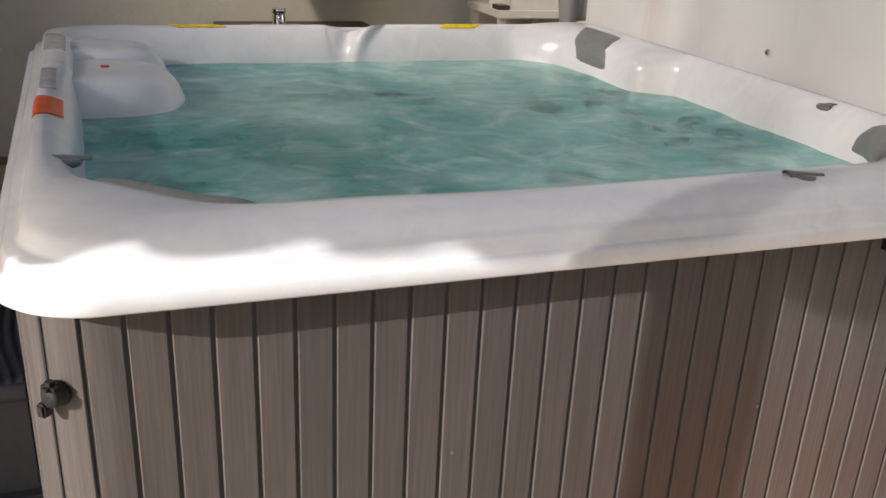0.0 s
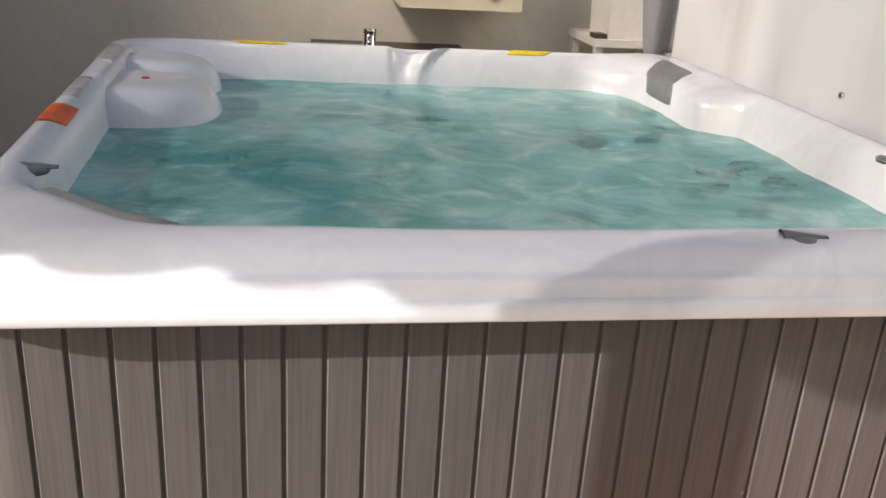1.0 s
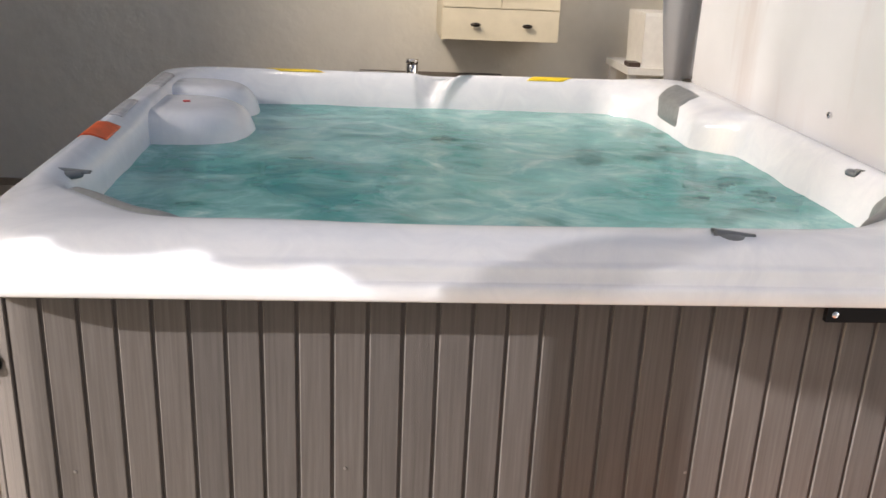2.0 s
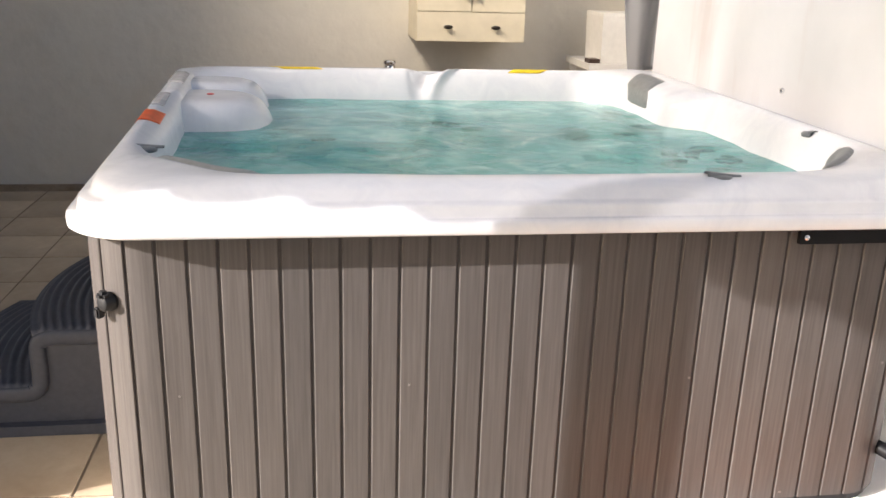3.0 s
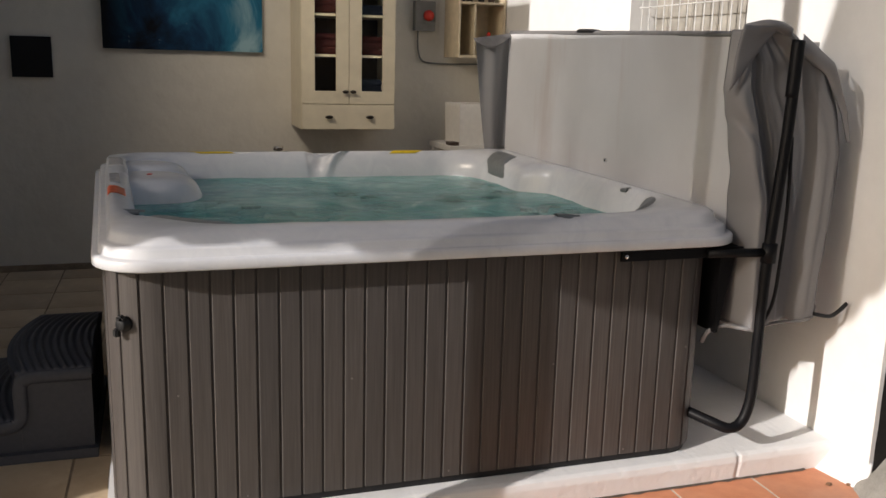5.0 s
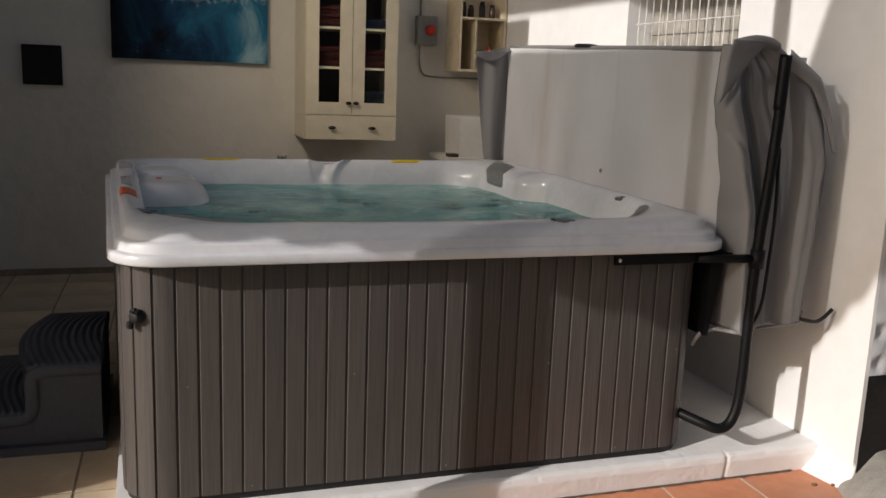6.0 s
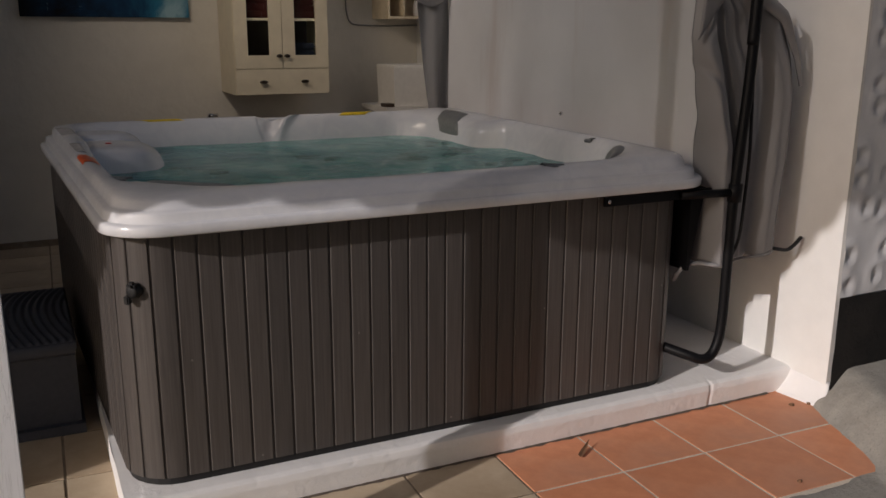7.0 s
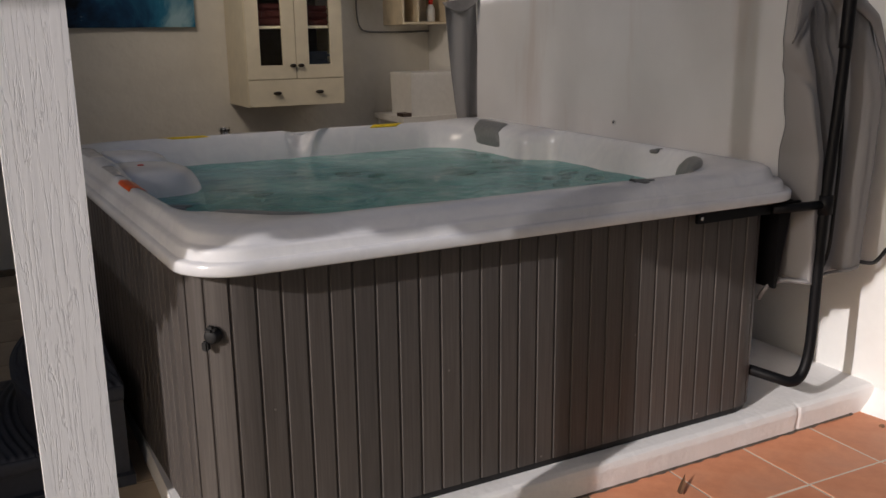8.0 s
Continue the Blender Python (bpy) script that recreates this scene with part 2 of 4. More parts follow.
M_GREYBOX = simple("grey_switch_plastic", (0.21, 0.21, 0.20), 0.5)
M_REDPL = simple("red_plastic", (0.62, 0.03, 0.015), 0.35)
M_PINE = simple("pale_shelf_wood", (0.66, 0.56, 0.40), 0.55, scale=14)
M_CLOTH = simple("dark_red_towel", (0.075, 0.012, 0.011), 0.9)
M_BLUE = simple("dark_blue_towel", (0.02, 0.03, 0.06), 0.9)
M_POST = painted_wood()
M_SUNBLOCK = sun_block_cloth()
M_TIMBER = simple("weathered_pale_boards", (0.38, 0.35, 0.30), 0.8, vary=0.35, scale=8)
M_WIRE = simple("white_wire", (0.72, 0.71, 0.68), 0.4)
M_ROOF = simple("roof_sheet", (0.20, 0.19, 0.18), 0.6)
M_SIDE = simple("dark_unseen_wall", (0.10, 0.08, 0.065), 0.8, vary=0.3, scale=6)
M_DIRT = simple("dark_soil", (0.11, 0.085, 0.068), 0.95, vary=0.4)
M_LEAF = simple("dry_brown_leaf", (0.20, 0.10, 0.05), 0.8)


# ---- mesh helpers ----
def thing(name, at, label, category, group="", kind=""):
    ob = new(name)
    ob.location = at
    ob.empty_display_size = 0.05
    return tagged(ob, label, category, group, kind)


def base_of(ob):
    at = Vector((0, 0, 0))
    while ob is not None:
        at += ob.location
        ob = ob.parent
    return at


def part(name, bm, material, parent=None, label="", smooth=False, bevel=0.0):
    """One mesh object from a bmesh in world places, under its thing or part."""
    if bevel:
        bmesh.ops.bevel(bm, geom=[e for e in bm.edges if len(e.link_faces) == 2 and e.calc_face_angle(0) > 0.5], offset=bevel, segments=2, profile=0.5, affect="EDGES")
    bmesh.ops.recalc_face_normals(bm, faces=bm.faces)
    off = base_of(parent)
    for v in bm.verts:
        v.co -= off
    me = bpy.data.meshes.new(name)
    bm.to_mesh(me)
    bm.free()
    if smooth:
        for p in me.polygons:
            p.use_smooth = True
    me.materials.append(material)
    ob = new(name, me)
    ob.parent = parent
    if label:
        ob["label"] = label
    return ob


def solid(name, bm, material, label, category, group="", kind="", smooth=False, bevel=0.0):
    """A thing that is one mesh."""
    return tagged(part(name, bm, material, None, "", smooth, bevel), label, category, group, kind)


def box(x0, x1, y0, y1, z0, z1, bm=None):
    bm = bm or bmesh.new()
    vs = [bm.verts.new((x, y, z)) for z in (z0, z1) for y in (y0, y1) for x in (x0, x1)]
    for f in ((0, 2, 3, 1), (4, 5, 7, 6), (0, 1, 5, 4), (2, 6, 7, 3), (0, 4, 6, 2), (1, 3, 7, 5)):
        bm.faces.new([vs[i] for i in f])
    return bm


def grid(fn, nu, nv, bm=None, close_u=False):
    """A sheet of points fn(u, v), u and v from 0 to 1."""
    bm = bm or bmesh.new()
    cols = nu if close_u else nu + 1
    vs = [[bm.verts.new(fn(i / nu, j / nv)) for i in range(cols)] for j in range(nv + 1)]
    for j in range(nv):
        for i in range(nu):
            k = (i + 1) % cols
            bm.faces.new((vs[j][i], vs[j][k], vs[j + 1][k], vs[j + 1][i]))
    return bm


def slab(fn, nu, nv, thick, bm=None):
    """A closed sheet fn(u, v) with a thickness along the vector thick."""
    bm = bm or bmesh.new()
    t = Vector(thick)
    a = [[bm.verts.new(fn(i / nu, j / nv)) for i in range(nu + 1)] for j in range(nv + 1)]
    b = [[bm.verts.new(Vector(fn(i / nu, j / nv)) + t) for i in range(nu + 1)] for j in range(nv + 1)]
    for j in range(nv):
        for i in range(nu):
            bm.faces.new((a[j][i], a[j][i + 1], a[j + 1][i + 1], a[j + 1][i]))
            bm.faces.new((b[j][i], b[j + 1][i], b[j + 1][i + 1], b[j][i + 1]))
    for i in range(nu):
        bm.faces.new((a[0][i], b[0][i], b[0][i + 1], a[0][i + 1]))
        bm.faces.new((a[nv][i], a[nv][i + 1], b[nv][i + 1], b[nv][i]))
    for j in range(nv):
        bm.faces.new((a[j][0], a[j + 1][0], b[j + 1][0], b[j][0]))
        bm.faces.new((a[j][nu], b[j][nu], b[j + 1][nu], a[j + 1][nu]))
    return bm


def tube(points, radius, n=10, bm=None, ends=True):
    """A round tube along points."""
    bm = bm or bmesh.new()
    pts = [Vector(p) for p in points]
    rings = []
    side = None
    for i, p in enumerate(pts):
        d = (pts[min(i + 1, len(pts) - 1)] - pts[max(i - 1, 0)]).normalized()
        if side is None:
            side = d.orthogonal().normalized()
        side = (side - d * side.dot(d)).normalized()
        up = d.cross(side)
        r = radius[i] if isinstance(radius, (list, tuple)) else radius
        rings.append([bm.verts.new(p + r * (math.cos(a) * side + math.sin(a) * up)) for a in (math.tau * k / n for k in range(n))])
    for a, b in zip(rings, rings[1:]):
        for k in range(n):
            bm.faces.new((a[k], a[(k + 1) % n], b[(k + 1) % n], b[k]))
    if ends:
        bm.faces.new(rings[0][::-1])
        bm.faces.new(rings[-1])
    return bm


def smooth_path(points, steps=8):
    """Catmull-Rom through the points."""
    p = [Vector(q) for q in points]
    p = [2 * p[0] - p[1]] + p + [2 * p[-1] - p[-2]]
    out = []
    for a, b, c, d in zip(p, p[1:], p[2:], p[3:]):
        for k in range(steps):
            t = k / steps
            out.append(0.5 * (2 * b + (c - a) * t + (2 * a - 5 * b + 4 * c - d) * t**2 + (3 * b - a - 3 * c + d) * t**3))
    return out + [p[-2]]


def lathe(profile, at, n=20, axis="Z", bm=None, widen=1.0):
    """A turned form: profile of (radius, height) about an axis through at."""
    bm = bm or bmesh.new()
    at = Vector(at)
    turn = {"Z": lambda r, a, h: (r * math.cos(a), r * math.sin(a), h), "Y": lambda r, a, h: (r * math.cos(a) * widen, -h, r * math.sin(a) / widen**0.5), "X": lambda r, a, h: (-h, r * math.cos(a), r * math.sin(a))}[axis]
    rings = [[bm.verts.new(at + Vector(turn(r, math.tau * k / n, h))) for k in range(n)] for r, h in profile]
    for a, b in zip(rings, rings[1:]):
        for k in range(n):
            bm.faces.new((a[k], a[(k + 1) % n], b[(k + 1) % n], b[k]))
    bm.faces.new(rings[0][::-1])
    bm.faces.new(rings[-1])
    return bm


def wobble(bm, size, scale, axes=(1, 1, 1)):
    for v in bm.verts:
        d = noise.noise_vector(v.co * scale)
        v.co += Vector((d.x * axes[0], d.y * axes[1], d.z * axes[2])) * size
    return bm


def floor_z(y):
    return max(0.0, 0.011 * (y + 0.1))


# ---- ground and walls ----
solid("ground", grid(lambda u, v: (-60 + 120 * u, -100 + 120 * v, -0.03), 2, 2), M_GROUND, "rough grey concrete ground of the yard", "ground", kind="structure")


def yard_patch(u, v):
    x, y = -2.6 + 8.6 * u, -4.0 + 3.80 * v
    n = noise.noise(Vector((x * 1.6, y * 1.6, 3)))
    rough = 0.02 * noise.noise(Vector((x * 7, y * 7, 1)))
    d = max(0.0, x - 3.09 - 0.45 * (y + 0.2) * (y < -0.2) + rough)
    front = max(0.0, -0.72 - y + rough)
    t = min(1.0, d / 0.2)
    lift = 0.145 * t * t * (3 - 2 * t)
    out = min(1.0, max(d, front) / 0.03)
    return (x, y, -0.02 + 0.024 * out + lift + 0.006 * n * out)


solid("pavement", grid(yard_patch, 240, 120), M_GROUND, "grey concrete apron with grit and rough edge", "pavement", kind="structure", smooth=True)
floor = solid("floor", grid(lambda u, v: (-2.3 + 5.5 * u, -1.1 + 5.0 * v, floor_z(-1.1 + 5.0 * v) - 0.0032), 4, 50), M_GROUT, "tiled patio floor with brown stained joints", "floor", kind="structure")
solid("floor_mortar", grid(lambda u, v: (1.705 + 1.495 * u, -0.95 + 1.2 * v, floor_z(-0.95 + 1.2 * v) - 0.0022), 2, 24), M_MORTAR, "pale mortar between the terracotta tiles", "floor", kind="structure")

# back wall, right wall with its window opening, unseen left wall and roof
solid("wall_back", grid(lambda u, v: (-2.4 + 5.6 * u, 3.87 + 0.012 * noise.noise(Vector((u * 9, v * 5, 0))), -0.1 + 4.1 * v), 60, 50), M_WALL, "uneven white plastered wall with soft trowel marks", "wall", kind="structure", smooth=True)
solid("wall_behind", box(-2.4, 3.6, 3.89, 4.1, -0.1, 4.0), M_WALL, "plain outer wall of the shelter", "wall", kind="structure")
WX, WE = 3.15, -0.26
bm = bmesh.new()
for y0, y1, z0, z1 in ((WE + 0.014, 0.74, -0.05, 2.6), (0.74, 1.75, -0.05, 1.35), (0.74, 1.75, 2.3, 2.6), (1.75, 3.87, -0.05, 2.6)):
    box(WX, WX + 0.26, y0, y1, z0, z1, bm)
bmesh.ops.remove_doubles(bm, verts=bm.verts, dist=1e-4)
bmesh.ops.subdivide_edges(bm, edges=[e for e in bm.edges if e.calc_length() > 0.3], cuts=6, use_grid_fill=True)
solid("wall_right", wobble(bm, 0.008, 4.0), M_WALL2, "bright white painted wall with rough plaster", "wall", kind="structure", smooth=False)
# wall out of view, added to block the sun and dim the left
bm = box(-1.45, -1.2, -0.08, 1.7, -0.05, 1.42)
box(-1.45, -1.2, 1.7, 3.86, -0.05, 3.95, bm)
solid("wall_left", bm, M_SIDE, "unseen dark side wall added to shade the left side", "wall", kind="structure")


# roof out of view, added to shade the left and the back
solid("ceiling", box(-1.15, 0.42, -1.0, 3.86, 3.955, 4.0), M_ROOF, "unseen roof sheet added to keep sky light off the left", "roof", kind="structure")

# unseen wall added behind the camera to cut sky light from the front
solid("wall_opposite", box(-3.2, 9.0, -5.6, -5.2, -0.05, 6.4), M_STUCCO, "unseen stucco wall added behind the camera to cut front sky light", "wall", kind="structure")

# unseen sheet added to block the sun; its scalloped lower edge shapes the shadow
BLOCK_EDGE = ((1.75, 1.4), (0.3, 1.4), (-0.1, 1.465), (-0.45, 1.684), (-0.6, 1.854), (-0.74, 2.002), (-0.82, 2.086), (-0.94, 2.189), (-1.19, 2.365), (-1.3, 2.406), (-1.53, 2.66), (-1.75, 2.93), (-2.1, 3.33))


def block_edge_z(y):
    for (a, za), (b, zb) in zip(BLOCK_EDGE, BLOCK_EDGE[1:]):
        if b <= y <= a:
            return za + (zb - za) * (a - y) / (a - b)
    return BLOCK_EDGE[-1][1]


def sun_block_sheet(u, v):
    y = 1.70 - 3.8 * u
    top = 3.57 + 0.6 * min(1.0, max(0.0, (-1.2 - y) / 0.2))
    low = block_edge_z(y) - 0.05 * abs(math.sin(math.pi * (y + 0.70) / 0.105)) ** 0.7 + 0.025
    return (-1.43 + 0.004 * math.sin(y * 20), y, low + (top - low) * v)


solid("awning", grid(sun_block_sheet, 600, 4), M_SUNBLOCK, "unseen pale sheet added to block the sun, passing more at its outer corner", "awning", kind="structure")

# neighbouring stucco wall with thumb-shaped dents and a tarred base
TAR = 0.46
bm = grid(lambda u, v: (WX + 2.4 * u, WE, TAR + 2.14 * v), 120, 120)
rng = random.Random(4)
dents = [(WX + 0.06 + 0.13 * i + rng.uniform(-0.035, 0.035), TAR + 0.08 + 0.13 * j + rng.uniform(-0.045, 0.045), rng.uniform(0, 3)) for i in range(18) for j in range(17)]
for v in bm.verts:
    h = 0.0
    for dx, dz, a in dents:
        if abs(v.co.x - dx) < 0.06 and abs(v.co.z - dz) < 0.07:
            q = ((v.co.x - dx) / 0.022) ** 2 + ((v.co.z - dz) / 0.030) ** 2
            h += 0.012 * math.exp(-q) - 0.008 * math.exp(-((math.sqrt(q) - 1.5) ** 2) * 3)
    v.co.y += h
solid("wall_stucco", bm, M_STUCCO, "grey-white stucco wall with dented texture", "wall", kind="structure", smooth=True)
solid("wall_base", wobble(grid(lambda u, v: (WX - 0.002 + 2.4 * u, WE - 0.006 - 0.002 * v, -0.04 + (TAR + 0.04) * v), 60, 14), 0.005, 12, (0, 1, 0)), M_TAR, "black tarred base of the stucco wall", "wall base", kind="structure", smooth=True)
solid("wall_core", box(WX + 0.27, 6.2, WE + 0.03, WE + 0.25, -0.04, 2.6), M_STUCCO, "plain body of the stucco wall", "wall", kind="structure")

# kerb plinth under the tub
def plinth(u, v):
    x = 0.447 + (WX - 0.45) * u
    prof = [(-0.062, -0.03), (-0.064, 0.03), (-0.066, 0.07), (-0.060, 0.092), (-0.044, 0.100), (0.0, 0.102), (2.3, 0.102)]
    k = v * (len(prof) - 1)
    i = min(int(k), len(prof) - 2)
    y = prof[i][0] + (prof[i + 1][0] - prof[i][0]) * (k - i)
    z = prof[i][1] + (prof[i + 1][1] - prof[i][1]) * (k - i)
    n = 0.6 * noise.noise(Vector((x * 7, y * 3, z * 20))) + 0.6 * noise.noise(Vector((x * 60, y * 40, z * 60))) * (noise.noise(Vector((x * 3, 4, 4))) > -0.1)
    chip = 0.0028 * max(0.0, noise.noise(Vector((x * 22, 7, 2))) + 0.6 * noise.noise(Vector((x * 75, z * 60, 5))) - 0.12) if 0.08 < z < 0.1015 and y < -0.01 else 0.0
    chip += 0.006 * math.exp(-(((x - 2.70 - 0.1 * z) / 0.006) ** 2)) if y < -0.03 else 0.0
    if u < 0.02:
        y += 0.03
    return (x, y + 0.0018 * n + chip, z + 0.002 * n - 0.6 * chip)


bm = grid(plinth, 420, 36)
box(0.45, WX, -0.02, 2.3, -0.03, 0.085, bm)
grid(lambda u, v: (0.448 - 0.004 * math.sin(v * 3) + 0.005 * noise.noise(Vector((u * 9, v * 3, 5))), -0.03 + 2.3 * u, -0.03 + 0.131 * v), 60, 6, bm)
solid("plinth", bm, M_KERB, "white painted rough concrete plinth under the tub", "plinth", kind="structure", smooth=True)


solid("dirt_line", wobble(grid(lambda u, v: (0.47 + 2.55 * u, -0.073 + 0.012 * v + 0.009 * noise.noise(Vector((u * 60, 0, 0))) * (1 - v), 0.0015 + 0.004 * v), 200, 2), 0.001, 40), M_DIRT, "thin dark line of dirt along the plinth foot", "dirt", kind="structure")


def plaster_foot(u, v):
    y = -0.045 - 0.215 * u
    wide = 0.085 * (1 - 0.35 * u)
    x = WX + 0.004 - wide * v
    return (x, y - 0.02 * v, 0.095 * (1 - v) ** 1.4 + 0.003 + 0.004 * noise.noise(Vector((x * 25, y * 25, 0))))


solid("plaster_foot", slab(plaster_foot, 12, 8, (0, 0, -0.05)), M_KERB, "white painted mortar wedge at the wall foot", "wall base", kind="structure", smooth=True)

# window in the right wall: weathered boards behind a white wire grille
win = thing("window_1", (WX + 0.1, 1.245, 1.35), "window with weathered boards behind a white wire grille", "window", kind="structure")
for k in range(9):
    part("board", box(WX + 0.16, WX + 0.18, 0.742 + k * 0.112, 0.742 + k * 0.112 + 0.108, 1.352, 2.298), M_TIMBER, win)
part("window_sill", box(WX + 0.01, WX + 0.158, 0.745, 1.745, 1.352, 1.38), M_WHITE, win)
for k in range(14):
    y = 0.78 + k * 0.072
    part("bar", tube([(WX + 0.05, y, 1.381), (WX + 0.05, y, 2.29)], 0.0035, 6), M_WIRE, win)
for z in (1.62, 1.845, 2.07):
    part("crossbar", tube([(WX + 0.044, 0.752, z), (WX + 0.044, 1.738, z)], 0.003, 6), M_WIRE, win)

# ---- the hot tub ----
LIP = (0.450, 2.657, -0.072, 2.24)
tub = thing("hot_tub", (1.52, 1.06, 0.102), "square hot tub with white acrylic shell and grey-brown planked skirt", "hot tub")
NC, NS = 12, 120


def loop_rect(x0, x1, y0, y1, r):
    """Points round a rounded rectangle, from the front side's start, counter-clockwise."""
    pts = []
    corners = (((x1 - r, y0 + r), -90), ((x1 - r, y1 - r), 0), ((x0 + r, y1 - r), 90), ((x0 + r, y0 + r), 180))
    starts = ((x0 + r, y0), (x1, y0 + r), (x1 - r, y1), (x0, y1 - r))
    ends = ((x1 - r, y0), (x1, y1 - r), (x0 + r, y1), (x0, y0 + r))
    for (c, a0), s, e in zip(corners, starts, ends):
        for k in range(NS):
            t = k / NS
            pts.append((s[0] + (e[0] - s[0]) * t, s[1] + (e[1] - s[1]) * t))
        for k in range(NC):
            a = radians(a0 + 90 * k / NC)
            pts.append((c[0] + r * math.cos(a), c[1] + r * math.sin(a)))
    return pts


NP = 4 * (NC + NS)
L0, L1, F0, F1 = LIP
# rings: inset left, right, front, back, corner radius, height
RINGS = [
    (0.03, 0.03, 0.03, 0.03, 0.14, 0.921), (0.004, 0.004, 0.004, 0.004, 0.16, 0.9155), (0, 0, 0, 0, 0.16, 0.920),
    (0, 0, 0, 0, 0.16, 0.944), (0.005, 0.005, 0.005, 0.005, 0.16, 0.951), (0.017, 0.017, 0.017, 0.017, 0.155, 0.9505),
    (0.0205, 0.0205, 0.0205, 0.0205, 0.155, 0.953), (0.023, 0.023, 0.023, 0.023, 0.155, 0.975), (0.029, 0.029, 0.029, 0.029, 0.15, 0.982),
    (0.043, 0.043, 0.043, 0.043, 0.15, 0.983), (0.049, 0.049, 0.049, 0.049, 0.15, 0.989), (0.054, 0.056, 0.062, 0.062, 0.145, 1.006),
    (0.062, 0.066, 0.085, 0.075, 0.14, 1.016), (0.085, 0.088, 0.115, 0.09, 0.15, 1.021), (0.112, 0.108, 0.15, 0.105, 0.17, 1.0215),
    (0.130, 0.122, 0.185, 0.118, 0.2, 1.013), (0.140, 0.134, 0.215, 0.135, 0.23, 0.995), (0.146, 0.145, 0.24, 0.158, 0.25, 0.962),
    (0.152, 0.156, 0.262, 0.185, 0.26, 0.903), (0.165, 0.17, 0.275, 0.195, 0.26, 0.85), (0.21, 0.22, 0.31, 0.235, 0.26, 0.72),
    (0.28, 0.31, 0.39, 0.32, 0.26, 0.6), (0.55, 0.56, 0.58, 0.55, 0.22, 0.56), (0.62, 0.62, 0.64, 0.62, 0.2, 0.45),
    (0.66, 0.66, 0.68, 0.66, 0.18, 0.25),
]


def skewed(x, y):
    """The tub's left side runs slightly outward to the back."""
    return x - 0.042 * y * max(0.0, 2.6 - x) / 2.1


def shape_shell(x, y, z, k):
    """Moulded hollows of the rim: weir in the back, arm dips in the front and side."""
    inner = max(0.0, min(1.0, (k - 12) / 4)) * (1.0 if k < 20 else 0.0)
    if y > 1.7:
        cut = max(0.0, min(1.0, (k - 11) / 2)) * max(0.0, min(1.0, (18.2 - k) / 2))
        ridge = 1.675 - 0.026 * max(0, k - 13)
        t = (x - 1.475) / (ridge - 1.475)
        g = math.sin(math.pi * min(1.0, max(0.0, t)) ** 1.4) ** 0.7 if 0 < t < 1 else 0.0
        z -= 0.030 * g * cut
        y += 0.055 * g * cut
        h = math.exp(-(((x - ridge - 0.012) / 0.022) ** 2))
        z += 0.004 * h * cut
        y -= 0.032 * h * cut
    if y < 0.45:
        g = math.exp(-(((x - 1.06) / 0.16) ** 2))
        z += 0.006 * g * inner
        y -= 0.012 * math.sin((x - 0.9) * 3.2) * inner
    if x < 1.0 and y < 0.6:
        w = max(0.0, 1 - max(0.0, (x - 0.55) + (y - 0.17)) / 0.34)
        x, y = x + 0.165 * w * w * inner, y + 0.165 * w * w * inner
    if x < 0.8 and 0.3 < y < 1.4:
        dip = math.sin(math.pi * (y - 0.3) / 1.1) ** 0.6
        z -= 0.034 * dip * max(0.0, min(1.0, (k - 12.5) / 2)) * (k < 18)
    if x > 2.1 and y < 0.6:
        w = max(0.0, 1 - max(0.0, (2.535 - x) + (y - 0.17)) / 0.34)
        x, y = x - 0.11 * w * w * inner, y + 0.11 * w * w * inner
    if x > 2.1 and y > 1.0:
        t = max(0.0, min(1.0, (y - 1.27) / 0.16))
        w = max(0.0, min(1.0, (x - 2.1) / 0.3))
        x -= 0.125 * t * t * (3 - 2 * t) * inner * w
    if k > 10:
        z += 0.006 * max(0.0, y) + 0.013 * max(0.0, min(1.0, (x - 2.30) / 0.2)) * (k < 18)
    x = skewed(x, y)
    return Vector((x, y, z))


LOOPS = []
for k, (a, b, c, d, r, z) in enumerate(RINGS):
    LOOPS.append([shape_shell(x, y, z, k) for x, y in loop_rect(L0 + a, L1 - b, F0 + c, F1 - d, r)])


def shell_point(i, k):
    """A point on the shell at loop place i and ring place k, both with fractions."""
    k0 = min(int(k), len(LOOPS) - 2)
    i0 = int(math.floor(i))
    fi, fk = i - i0, k - k0
    q = [LOOPS[kk][ii % NP] for kk in (k0, k0 + 1) for ii in (i0, i0 + 1)]
    return (q[0] * (1 - fi) + q[1] * fi) * (1 - fk) + (q[2] * (1 - fi) + q[3] * fi) * fk


def shell_normal(i, k):
    p = shell_point(i, k)
    n = (shell_point(i + 0.3, k) - p).cross(shell_point(i, k + 0.1) - p).normalized()
    return n if n.z > 0 else -n


bm = bmesh.new()
vs = [[bm.verts.new(p) for p in loop] for loop in LOOPS]
for a, b in zip(vs, vs[1:]):
    for i in range(NP):
        bm.faces.new((a[i], a[(i + 1) % NP], b[(i + 1) % NP], b[i]))
bm.faces.new(vs[-1])
shell = part("shell", bm, M_ACRYL, tub, "glossy white marbled acrylic shell with stepped rim", smooth=True)


def mound(cx, cy, rx, ry, h):
    def fn(u, v):
        a, b = math.tau * u, math.pi / 2 * v
        ca, sa, cb, sb = math.cos(a), math.sin(a), math.cos(b), math.sin(b)
        p = lambda c, e: math.copysign(abs(c) ** e, c)
        return (max(0.47, cx + rx * p(ca, 0.8) * p(cb, 0.34)), cy + ry * p(sa, 0.85) * p(cb, 0.34), 0.60 + h * p(sb, 0.44))
    return grid(fn, 56, 28, close_u=True)


part("backrest", mound(0.585, 1.50, 0.276, 0.27, 0.402), M_ACRYL, tub, "rounded white acrylic backrest mound", smooth=True)
